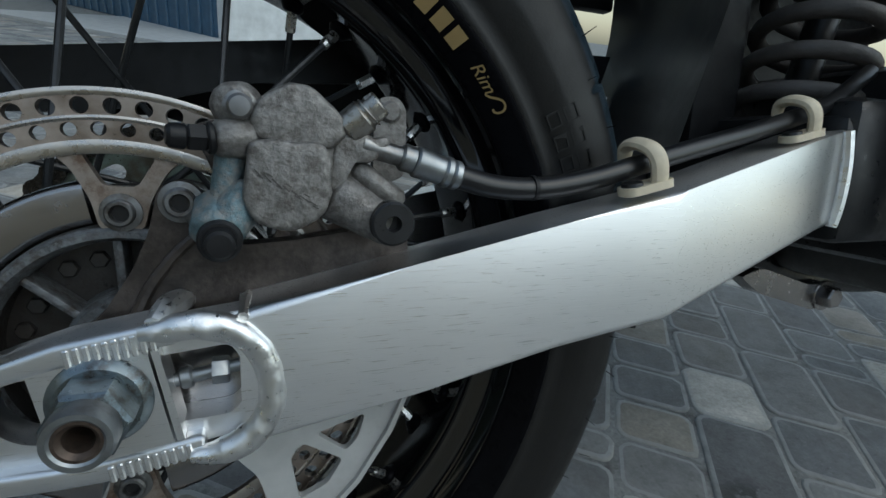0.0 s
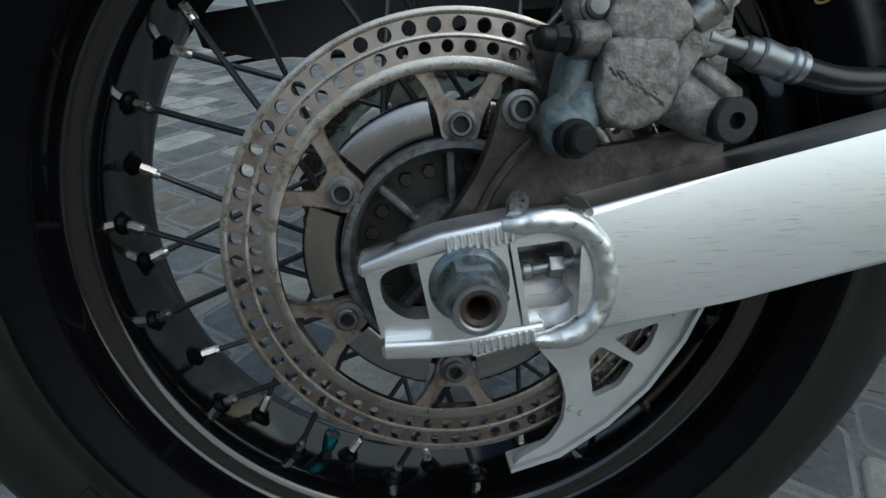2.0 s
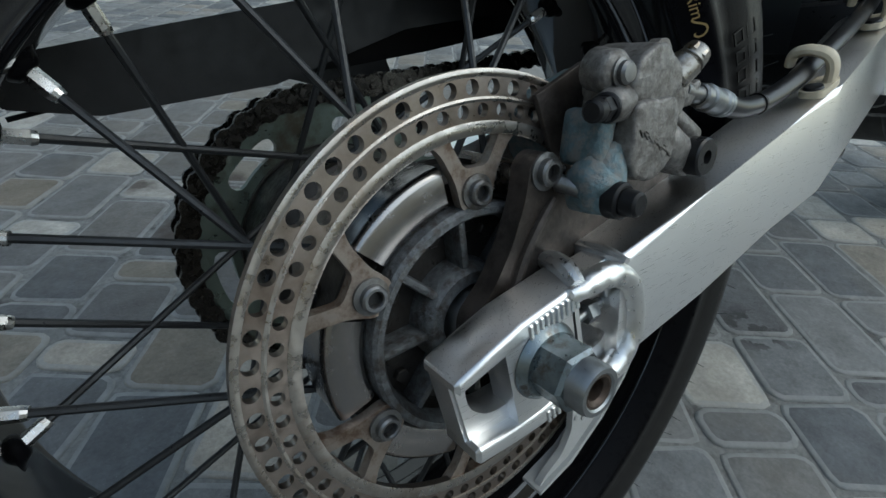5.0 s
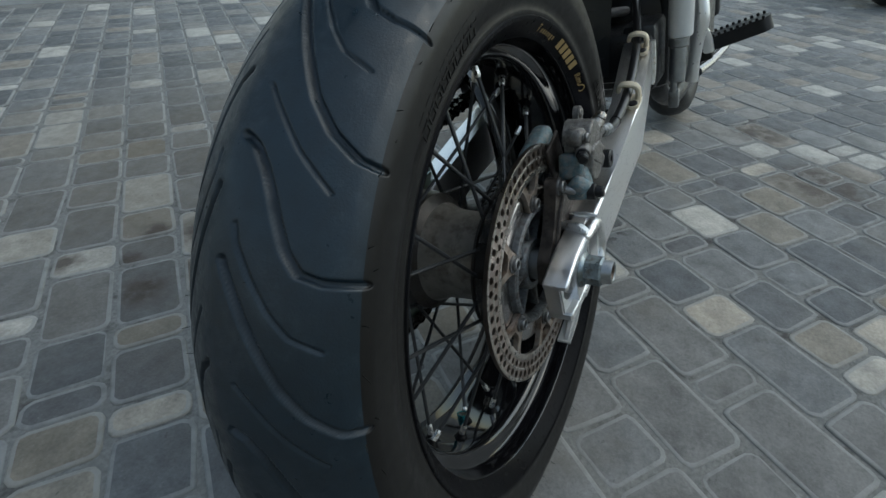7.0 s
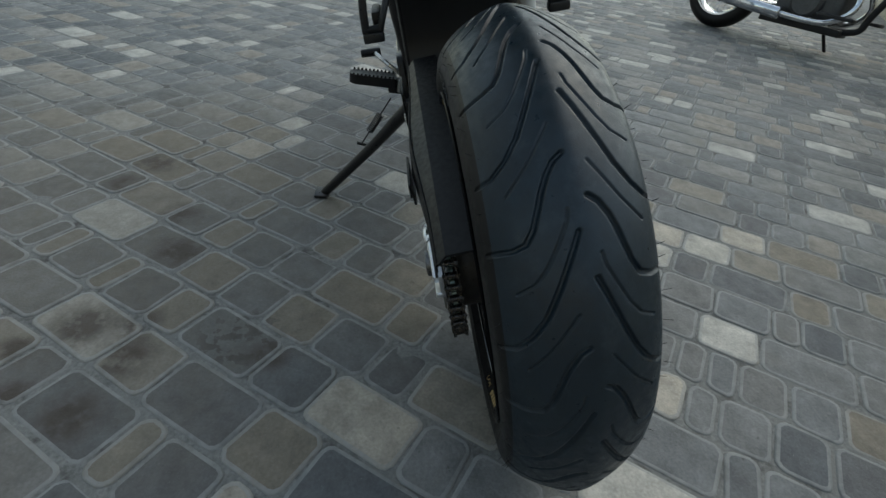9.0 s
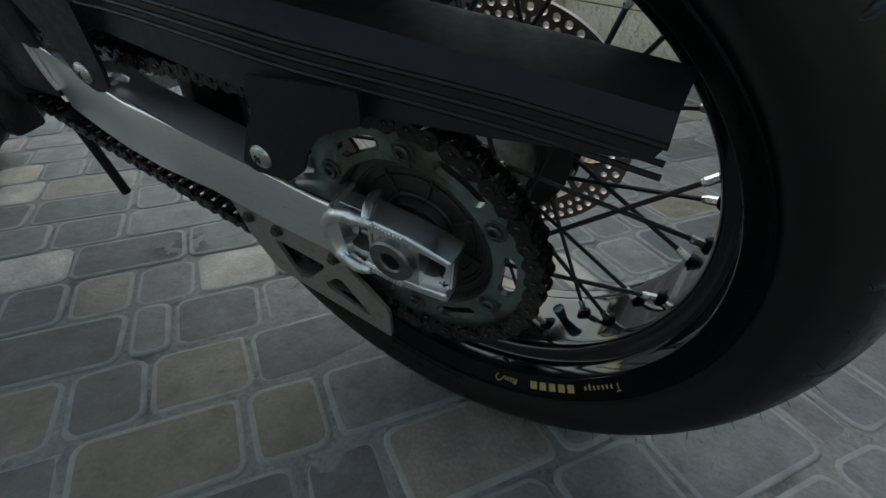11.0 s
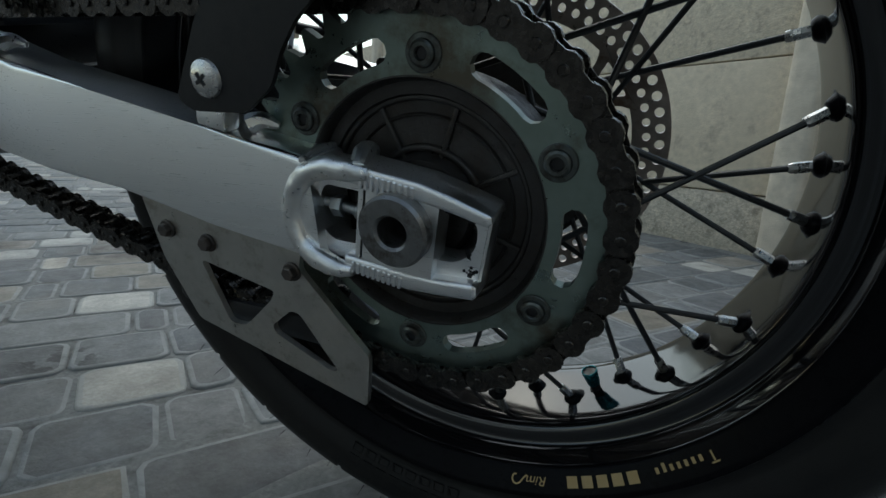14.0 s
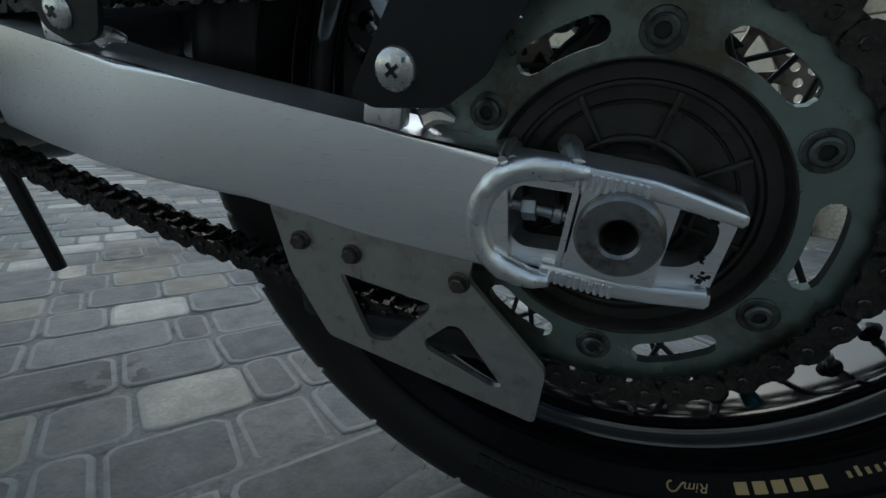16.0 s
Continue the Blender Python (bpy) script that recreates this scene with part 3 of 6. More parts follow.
def arc_text(body, theta, r, y, side, size, name):
    """Lettering laid on the cone of the rim's edge."""
    cu = bpy.data.curves.new(name, "FONT")
    cu.body, cu.size, cu.align_x, cu.align_y, cu.shear = body, size, "CENTER", "CENTER", 0.28
    tmp = bpy.data.objects.new(name, cu)
    me = bpy.data.meshes.new_from_object(tmp)
    bpy.data.objects.remove(tmp)
    bm = bmesh.new()
    bm.from_mesh(me)
    bpy.data.meshes.remove(me)
    a = theta
    for v in bm.verts:
        s, up = v.co.x, v.co.y * 0.9
        ang = a + side * s / r
        rad = r + up * 0.74
        yy = y + side * (up * 0.67 + 0.0004)
        v.co = Vector((rad * math.cos(ang), yy, rad * math.sin(ang)))
    me2 = bpy.data.meshes.new(name)
    bm.to_mesh(me2)
    bm.free()
    me2.materials.append(GOLD)
    ob = new(name, me2)
    ob.parent = rim
    return ob


def arc_mark(bars, theta, r, y, side):
    """A maker's mark as plain gold bars (start, end, foot, head) on the cone of the rim's edge."""
    bm = bmesh.new()
    for s0, s1, foot, head in bars:
        steps = max(2, int((s1 - s0) / 0.003))
        rows = []
        for up in (foot, head):
            row = []
            for k in range(steps + 1):
                ang = theta + side * (s0 + (s1 - s0) * k / steps) / r
                row.append(bm.verts.new(((r + up * 0.74) * math.cos(ang), y + side * (up * 0.67 + 0.0004), (r + up * 0.74) * math.sin(ang))))
            rows.append(row)
        for k in range(steps):
            bm.faces.new((rows[0][k], rows[0][k + 1], rows[1][k + 1], rows[1][k]))
    part("rim_mark", bm, GOLD, rim, "plain gold maker's mark")


def mark_block(h, tall=0.44):
    """Five broad blocks in a row."""
    return [((k - 2.5) * h * 0.98 + 0.0016, (k - 1.5) * h * 0.98 - 0.0016, -h * tall, h * tall) for k in range(5)]


def mark_script(h):
    """A fine line of small uneven bars with one taller bar at its head."""
    return [(-4 * h, -3.1 * h, h * 0.55, h * 0.72), (-3.65 * h, -3.45 * h, -h * 0.5, h * 0.5)] + [((k - 2.9) * h * 0.85, (k - 2.45) * h * 0.85, -h * (0.5 if k != 5 else 0.8), h * 0.15) for k in range(7)]


def arc_swash(theta, r, y, side, h):
    """The curled tail after the word, a flat gold stroke on the cone of the rim's edge."""
    line = [(0.72, -0.30), (0.95, -0.22), (1.20, 0.12), (1.42, 0.34), (1.70, 0.36), (1.90, 0.16), (1.90, -0.14), (1.74, -0.34), (1.58, -0.30)]
    bm = bmesh.new()
    for _ in range(2):
        cut = [line[0]]
        for (s0, u0), (s1, u1) in zip(line, line[1:]):
            cut += [(s0 * 0.75 + s1 * 0.25, u0 * 0.75 + u1 * 0.25), (s0 * 0.25 + s1 * 0.75, u0 * 0.25 + u1 * 0.75)]
        line = cut + [line[-1]]
    rows = []
    for i, (s, up) in enumerate(line):
        p, q = line[max(0, i - 1)], line[min(len(line) - 1, i + 1)]
        d = math.hypot(q[0] - p[0], q[1] - p[1])
        w = 0.055 if 0 < i < len(line) - 1 else 0.02
        pair = []
        for e in (-w, w):
            a, b = (s - e * (q[1] - p[1]) / d) * h, (up + e * (q[0] - p[0]) / d) * h
            ang = theta + side * a / r
            pair.append(bm.verts.new(((r + b * 0.74) * math.cos(ang), y + side * (b * 0.67 + 0.0004), (r + b * 0.74) * math.sin(ang))))
        rows.append(pair)
    for a, b in zip(rows, rows[1:]):
        bm.faces.new((a[0], a[1], b[1], b[0]))
    part("rim_swash", bm, GOLD, rim, "curled gold tail of the lettering")


# seen from the right, the marks run clockwise on the right side; mirrored on the left
mid = 50.6
arc_mark(mark_block(0.0118), radians(mid), 0.2235, RIM_Y - 0.0710, -1)
arc_text("Rim", radians(mid - 12.3), 0.2235, RIM_Y - 0.0710, -1, 0.0112, "rim_lettering")
arc_swash(radians(mid - 12.3), 0.2235, RIM_Y - 0.0710, -1, 0.0112)
arc_mark(mark_script(0.0060), radians(mid + 15.4), 0.2235, RIM_Y - 0.0710, -1)
for mid in (-119.6, 60.4):
    arc_mark(mark_block(0.0110, 0.35), radians(mid), 0.2215, RIM_Y + 0.0693, 1)
    arc_text("Rim", radians(mid + 12.4), 0.2215, RIM_Y + 0.0693, 1, 0.0098, "rim_lettering")
    arc_swash(radians(mid + 12.4), 0.2215, RIM_Y + 0.0693, 1, 0.0098)
    arc_mark(mark_script(0.0058), radians(mid - 14.2), 0.2215, RIM_Y + 0.0693, 1)

# hub
hub = part("rear_hub", lathe([(0.0, -0.058), (0.0530, -0.058), (0.0545, -0.076), (0.0560, -0.0785), (0.0585, -0.0785), (0.0602, -0.0765), (0.0608, -0.070), (0.0608, -0.045), (0.0772, -0.0435), (0.0772, -0.0410), (0.060, -0.037), (0.042, -0.030), (0.037, -0.015), (0.036, 0.0), (0.040, 0.022), (0.055, 0.034), (0.066, 0.042), (0.069, 0.055), (0.069, 0.090), (0.0675, 0.0925), (0.060, 0.0925), (0.058, 0.088), (0.030, 0.088), (0.027, 0.096), (0.0, 0.096)], 96), HUBM, bike, "dirty dark cast hub with ribs")
part("hub_barrel", lathe([(0.040, -0.043), (0.0470, -0.036), (0.0480, -0.020), (0.0485, 0.0), (0.0500, 0.020), (0.0560, 0.034), (0.040, 0.036)], 96, closed=True), BARREL, hub, "dusty grey cast hub barrel", smooth=50)
part("hub_shoulder", lathe([(0.0600, -0.0640), (0.0700, -0.0650), (0.0735, -0.0620), (0.0745, -0.0440), (0.0600, -0.0440)], 96, closed=True), HUBM, hub)


def arc_bar(profile, a0, a1, steps=14):
    """A section of (radius, y) pairs swept round the axle from a0 to a1 degrees, closed at its ends."""
    bm = bmesh.new()
    rings = []
    for k in range(steps + 1):
        a = radians(a0 + (a1 - a0) * k / steps)
        rings.append([bm.verts.new((r * math.cos(a), y, r * math.sin(a))) for r, y in profile])
    m = len(profile)
    for p, q in zip(rings, rings[1:]):
        for k in range(m):
            bm.faces.new((p[k], p[(k + 1) % m], q[(k + 1) % m], q[k]))
    bm.faces.new(rings[0])
    bm.faces.new(rings[-1][::-1])
    return bm


for k in range(6):
    mid_a = 117.8 + 60 * k
    seg = part("hub_flange", arc_bar([(0.0622, -0.0560), (0.0622, -0.0722), (0.0632, -0.0734), (0.0650, -0.0738), (0.0780, -0.0738), (0.0800, -0.0732), (0.0812, -0.0716), (0.0816, -0.0690), (0.0816, -0.0480), (0.0796, -0.0480), (0.0796, -0.0560)], mid_a - 18.5, mid_a + 18.5), [HUBS, HUBM], hub, "satin silver hub flange segment", smooth=40)
    for face in seg.data.polygons:
        face.material_index = 1 if face.normal.y > 0.5 or (face.center.x ** 2 + face.center.z ** 2 < 0.0796 ** 2 and face.center.y > -0.057) else 0
for k in range(8):
    a = radians(92 + 45 * k)
    m = Matrix.Rotation(-a, 4, "Y") @ Matrix.Translation((0.040, -0.064, 0))
    part("hub_rib", moved(box(0.030, 0.016, 0.0046, 0.0018), m), OXIDE, hub)
    for d, rr_ in ((14, 0.044), (31, 0.0455)):
        q = radians(92 + 45 * k + d)
        part("hub_bolt", hexbolt((rr_ * math.cos(q), -0.0575, rr_ * math.sin(q)), 0.0042, 0.004, -1, False, 0, True), HUBM, hub)
part("hub_lip", lathe([(0.0530, -0.0700), (0.0544, -0.0775), (0.0560, -0.0800), (0.0590, -0.0800), (0.0606, -0.0782), (0.0612, -0.0700)], 120, closed=True), OXIDE, hub, "blue-grey oxidised hub lip")
part("hub_boss", lathe([(0.0150, -0.058), (0.0290, -0.058), (0.0275, -0.072), (0.0255, -0.0745), (0.0195, -0.0745), (0.0185, -0.069), (0.0150, -0.069)], 48, closed=True), OXIDE, hub)
part("axle_spacer", lathe([(0.009, -0.066), (0.0165, -0.066), (0.0165, -0.100), (0.009, -0.100)], 32, closed=True), STEEL, hub, "bright steel spacer")
for k in range(8):
    a = radians(20 + 45 * k)
    m = Matrix.Rotation(-a, 4, "Y") @ Matrix.Translation((0.043, 0.0885, 0))
    part("hub_rib", moved(box(0.030, 0.004, 0.003, 0.001), m), HUBM, hub)
for r0, r1, y in ((0.0300, 0.0345, 0.0905), (0.0480, 0.0505, 0.0900), (0.0560, 0.0600, 0.0912)):
    part("hub_step", lathe([(r0, 0.0870), (r0 + 0.0006, y - 0.0006), (r0 + 0.0014, y), (r1 - 0.0014, y), (r1 - 0.0006, y - 0.0006), (r1, 0.0870)], 96, closed=True), HUBM, hub, smooth=50)

# brake disc
DISC_Y = -0.0775
holes = []
for k in range(60):
    a = radians(6 * k + 4.6)
    holes.append(circle(0.1125 * math.cos(a), 0.1125 * math.sin(a), 0.0035, 14))
    a -= radians(3)
    holes.append(circle(0.1030 * math.cos(a), 0.1030 * math.sin(a), 0.0030, 14))
disc = part("brake_disc", plate(circle(0, 0, 0.1200, 180), holes + [circle(0, 0, 0.0930, 120)], DISC_Y - 0.0020, DISC_Y + 0.0020), DISC, bike, "drilled steel brake disc, brown with wear", smooth=30)
for r0, r1 in ((0.1166, 0.1200), (0.1064, 0.1086), (0.0926, 0.0985)):
    part("wear_band", lathe([(r0, DISC_Y - 0.0018), (r0, DISC_Y - 0.0022), (r0 + 0.0012, DISC_Y - 0.0026), (r1 - 0.0012, DISC_Y - 0.0026), (r1, DISC_Y - 0.0022), (r1, DISC_Y - 0.0018)], 180, closed=True), BAND, disc, smooth=30)
for k in range(6):
    a0 = radians(87.8 + 60 * k)

    def polar(r, s, a0=a0):
        return (r * math.cos(a0) - s * math.sin(a0), r * math.sin(a0) + s * math.cos(a0))
    outer = [polar(r, s) for r, s in ((0.0590, -0.0085), (0.0590, 0.0085), (0.0725, 0.0115), (0.0860, 0.0185), (0.0945, 0.0285), (0.0945, -0.0285), (0.0860, -0.0185), (0.0725, -0.0115))]
    window = [polar(r, s) for r, s in ((0.0785, -0.0065), (0.0785, 0.0065), (0.0925, 0.0145), (0.0925, -0.0145))]
    arm_ob = part("disc_carrier_arm", plate(rounded(outer, 0.004), [rounded(window, 0.003)], DISC_Y - 0.0010, DISC_Y + 0.0045), CARRIER, disc, "rust-stained carrier arm", smooth=30)
    c = polar(0.0672, 0)
    part("disc_bolt", moved(lathe([(0.0036, 0), (0.0084, 0), (0.0084, 0.0014), (0.0060, 0.0018), (0.0060, 0.0045), (0.0052, 0.0054), (0.0040, 0.0054), (0.0036, 0.0046)], 28, closed=True), Matrix.Translation((c[0], DISC_Y - 0.001, c[1])) @ Matrix.Rotation(math.pi, 4, "X")), HEADM, disc, "dull socket bolt", smooth=25)
    # Black disc stands for the shade deep in the bolt's socket.
    part("bolt_socket", rod((c[0], DISC_Y - 0.001, c[1]), (c[0], DISC_Y - 0.0028, c[1]), 0.0038, 6), BLACKM, disc)

# swingarm
SEC = [(0.050, 0.0320, -0.0290, 0.124, 0.092), (0.127, 0.0490, -0.0150, 0.124, 0.090), (0.205, 0.0665, -0.001, 0.124, 0.088), (0.2745, 0.0818, 0.0089, 0.1238, 0.0855), (0.2805, 0.0834, 0.0106, 0.1233, 0.0848), (0.41, 0.1185, 0.054, 0.110, 0.070), (0.428, 0.123, 0.059, 0.108, 0.068)]

SEC_LEFT = [(0.2745, 0.0815, 0.0060, 0.1238, 0.0855), (0.330, 0.0935, 0.0150, 0.1190, 0.0800), (0.380, 0.1045, 0.0240, 0.1135, 0.0740), (0.428, 0.1150, 0.0320, 0.108, 0.068)]


def arm(sign):
    bm = bmesh.new()
    rings = [[bm.verts.new((x, sign * y, z)) for y, z in ((yo, zt), (yo, zb), (yi, zb), (yi, zt))] for x, zt, zb, yo, yi in [(q[0], q[1] - (0.0045 * min(1, q[0] / 0.2) if sign > 0 else 0), *q[2:]) for q in (SEC if sign < 0 else SEC[:3] + SEC_LEFT)]]
    for a, b in zip(rings, rings[1:]):
        for k in range(4):
            bm.faces.new((a[k], a[(k + 1) % 4], b[(k + 1) % 4], b[k]))
    bm.faces.new(rings[0])
    bm.faces.new(rings[-1][::-1])
    long = [e for e in bm.edges if abs(e.verts[0].co.x - e.verts[1].co.x) > 0.005]
    bmesh.ops.bevel(bm, geom=long, offset=0.0045, segments=4, profile=0.5, affect="EDGES")
    return bm


swing = part("swingarm", arm(-1), ALU, bike, "brushed aluminium box-section swingarm", smooth=25)
beam = part("swingarm_beam", arm(1), [ALU, EDGE_GLINT], swing, smooth=25)
# Creamier, smoother metal on the top bevel stands for its sky highlight.
for face in beam.data.polygons:
    face.material_index = 1 if 0.15 < face.normal.y < 0.97 and face.normal.z > 0.2 else 0
part("swingarm_yoke", joined(box(0.16, 0.22, 0.075, 0.012, (0.505, 0, 0.098)), box(0.09, 0.05, 0.10, 0.01, (0.475, -0.088, 0.095)), box(0.09, 0.05, 0.10, 0.01, (0.475, 0.088, 0.095))), BLACKM, swing, "dark cast swingarm yoke")
for s in (-1, 1):
    part("weld_seam", tube([(0.425, s * 0.1095, 0.122), (0.428, s * 0.1105, 0.10), (0.428, s * 0.1105, 0.075), (0.426, s * 0.1095, 0.058)], 0.0035, 8), WELD, swing, "silvery weld seam")


def rail(stations, y0, y1, r=0.0024):
    """A bar along x with rounded edges; stations are (x, top, bottom)."""
    bm = bmesh.new()
    ya, yb = min(y0, y1), max(y0, y1)
    rings = []
    full = [(stations[0][0] - 0.0018, stations[0][1], stations[0][2], 0.0018)] + [(*q, 0.0) for q in stations] + [(stations[-1][0] + 0.001, stations[-1][1], stations[-1][2], 0.001)]
    for x, zt, zb, inset in full:
        ring = []
        for cy, cz, a0 in ((yb - r, zt - r, 0), (ya + r, zt - r, 90), (ya + r, zb + r, 180), (yb - r, zb + r, 270)):
            for k in range(5):
                a = radians(a0 + 22.5 * k)
                ring.append(bm.verts.new((x, cy + (r - inset) * math.cos(a), cz + (r - inset) * math.sin(a))))
        rings.append(ring)
    for p, q in zip(rings, rings[1:]):
        for k in range(20):
            bm.faces.new((p[k], p[(k + 1) % 20], q[(k + 1) % 20], q[k]))
    bm.faces.new(rings[0])
    bm.faces.new(rings[-1][::-1])
    return bm


for s in (-1, 1):
    Y = lambda v: s * v
    slot = rounded([(-0.040, 0.004), (-0.030, 0.0085), (0.046, 0.0165), (0.050, 0.010), (0.052, -0.008), (0.046, -0.0155), (-0.028, -0.0185), (-0.0385, -0.010)], 0.010, 6)
    part("axle_bracket", plate([(-0.0478, 0.0115), (-0.012, 0.022), (0.058, 0.031), (0.062, -0.024), (0.028, -0.0285), (-0.002, -0.0345), (-0.0392, -0.0335)], [slot], Y(0.1150), Y(0.1010)), ALU, swing, "machined axle bracket with a slot", smooth=25)
    if s < 0:
        part("slot_back", plate(rounded([(0.020, 0.020), (0.056, 0.024), (0.058, -0.020), (0.020, -0.024)], 0.004), [], Y(0.0985), Y(0.1008)), HUBS, swing)
    part("bracket_face", plate([(-0.0462, 0.0108), (-0.012, 0.021), (0.057, 0.030), (0.061, -0.023), (0.028, -0.0275), (-0.002, -0.0335), (-0.0380, -0.0325)], [slot], Y(0.1168), Y(0.1149)), ALU, swing, smooth=25)
    part("bracket_rail", rail([(-0.0465, 0.0125, 0.0055), (-0.0300, 0.0185, 0.0102), (-0.013, 0.0240, 0.0142), (0.006, 0.0272, 0.0172), (0.026, 0.0305, 0.0202)], Y(0.1240), Y(0.0995)), ALU, swing, smooth=30)
    part("bracket_rail", rail([(-0.0385, -0.0258, -0.0348), (-0.018, -0.0262, -0.0356), (-0.002, -0.0252, -0.0354), (0.034, -0.0205, -0.0298)], Y(0.1240), Y(0.0995)), ALU, swing, smooth=30)
    for i in range(10):
        x = -0.009 + i * 0.0031
        part("index_tooth", moved(box(0.0022, 0.0014, 0.0085, 0.0005, segs=1), Matrix.Translation((x, Y(0.1243), 0.0195 + x * 0.17)) @ Matrix.Rotation(radians(-8), 4, "Y")), ALU, swing)
        x = 0.0015 + i * 0.0031
        part("index_tooth", moved(box(0.0022, 0.0014, 0.0070, 0.0005, segs=1), Matrix.Translation((x, Y(0.1243), -0.0315 + x * 0.17)) @ Matrix.Rotation(radians(-10), 4, "Y")), ALU, swing)
    part("adjuster_block", joined(plate([(-0.0230, 0.0138), (0.0165, 0.0192), (0.0238, -0.0215), (-0.0160, -0.0278)], [circle(0, 0, 0.0105, 24)], Y(0.1232), Y(0.1080)), plate([(0.0178, 0.0190), (0.0205, 0.0194), (0.0278, -0.0208), (0.0250, -0.0212)], [], Y(0.1236), Y(0.1080))), ALU, swing, "machined chain adjuster block", smooth=25)
    part("adjuster_bolt", joined(rod((0.022, Y(0.1120), 0.0000), (0.052, Y(0.1120), 0.0050), 0.0030, 12), moved(lathe([(0, 0), (0.0060, 0), (0.0060, 0.006), (0.0052, 0.007), (0, 0.007)], 6, "x"), Matrix.Translation((0.0385, Y(0.1120), 0.0030))), rod((0.026, Y(0.1120), 0.0008), (0.031, Y(0.1120), 0.0016), 0.0048, 16, bevel=0.0008)), STEEL, swing, "zinc adjuster bolt and nut")
    wide = 0.7 if s > 0 else 0.25
    loop = [(0.014, 0.0265), (0.026, 0.0275), (0.038, 0.0280), (0.0525, 0.0230), (0.0630, 0.0120), (0.0668, -0.0020), (0.0635, -0.0150), (0.0540, -0.0240), (0.042, -0.0285), (0.030, -0.0290)]
    rr_ = [0.0030, 0.0058, 0.0062, 0.0058, 0.0054, 0.0056, 0.0058, 0.0062, 0.0058, 0.0030]
    loop = [(x - (1 - wide) * 0.0060 * max(0.0, (x - 0.045) / 0.022), z) for x, z in loop]
    bead = tube([(x, Y(0.1238), z) for x, z in loop], rr_, 20, 12)
    for v in bead.verts:
        v.co += Vector(noise.noise_vector(v.co * 150)) * 0.0007
    part("weld_bead", bead, WELD, swing, "thick silvery weld bead")
    part("weld_bead", tube([(0.020, Y(0.1235), 0.029), (0.023, Y(0.114), 0.0325), (0.026, Y(0.104), 0.0325), (0.028, Y(0.095), 0.030)], [0.004, 0.0052, 0.0052, 0.004], 10, 8), WELD, swing, "thick silvery weld bead")
    part("weld_bead", tube([(0.052, Y(0.1250), 0.0305), (0.053, Y(0.110), 0.0330), (0.054, Y(0.094), 0.031)], 0.0022, 8), WELD, swing, "thick silvery weld bead")
for x, z, r in ((-0.0402, 0.0067, 0.0012), (-0.0336, -0.0271, 0.0016)):
    part("rivet_hole", rod((x, -0.1166, z), (x, -0.1160, z), r, 10), BLACKP, swing)
# grease smeared over the left bracket's end
rng = random.Random(21)
for cx, cz, dx, dz, count in ((-0.030, 0.0085, 0.007, 0.0012, 7), (-0.0365, 0.0070, 0.0025, 0.0020, 6), (-0.0350, -0.014, 0.0012, 0.0060, 7), (-0.0350, -0.0225, 0.0050, 0.0016, 8)):
    for _ in range(count):
        r = rng.uniform(0.0006, 0.0016)
        x, z = cx + rng.uniform(-dx, dx), cz + rng.uniform(-dz, dz)
        blot = [(x + r * rng.uniform(0.6, 1.4) * math.cos(radians(40 * k)), z + r * rng.uniform(0.6, 1.4) * math.sin(radians(40 * k))) for k in range(9)]
        part("grease_spot", plate(blot, [], 0.1167, 0.1171), BLACKP, swing, smooth=0)

# axle
axle = part("axle", lathe([(0.0074, -0.095), (0.0115, -0.095), (0.0115, -0.1500), (0.0106, -0.1525), (0.0086, -0.1525), (0.0074, -0.1514)], 40, closed=True), STEEL, bike, "hollow zinc axle with nut and washer")
part("axle_bore", lathe([(0.0048, -0.062), (0.0080, -0.062), (0.0080, -0.1517), (0.0066, -0.1517), (0.0050, -0.1500), (0.0048, -0.1480)], 32, closed=True), RUST, axle, "rusty bore")
part("axle_nut", lathe([(0.0112, -0.1250), (0.0136, -0.1250), (0.0145, -0.1262), (0.0145, -0.1415), (0.0130, -0.1435), (0.0112, -0.1438)], 6, closed=True), NUT, axle, "zinc hexagon nut", smooth=20)
part("axle_washer", lathe([(0.0100, -0.1228), (0.0176, -0.1228), (0.0182, -0.1238), (0.0176, -0.1252), (0.0150, -0.1276), (0.0100, -0.1276)], 40, closed=True), NUT, axle)
part("axle_head", lathe([(0.0082, 0.096), (0.0120, 0.096), (0.0120, 0.1225), (0.0190, 0.1225), (0.0190, 0.1300), (0.0176, 0.1318), (0.0096, 0.1318), (0.0082, 0.1304)], 48, closed=True), HEADM, axle, "dull grey round axle head with a deep bore")

# rear sprocket and chain
TEETH, PITCH = 41, 0.015875
RP = PITCH / (2 * math.sin(math.pi / TEETH))
gear = []
for k in range(TEETH):
    a0 = 2 * math.pi * (k + 0.5) / TEETH
    for d, r in ((-0.5, RP - 0.0048), (-0.34, RP - 0.0040), (-0.2, RP + 0.0005), (-0.09, RP + 0.0042), (0.09, RP + 0.0042), (0.2, RP + 0.0005), (0.34, RP - 0.0040)):
        a = a0 + d * 2 * math.pi / TEETH
        gear.append((r * math.cos(a), r * math.sin(a)))
SPR_Y = 0.0985
sprocket = part("rear_sprocket", plate(gear, [circle(0, 0, 0.0698, 96)] + [arc_slot(0.0822, 0.0062, 56.5 + 60 * k, 77.5 + 60 * k) for k in range(6)], SPR_Y - 0.003, SPR_Y + 0.003), SPROCK, bike, "plated steel rear sprocket with oily rim", smooth=30)
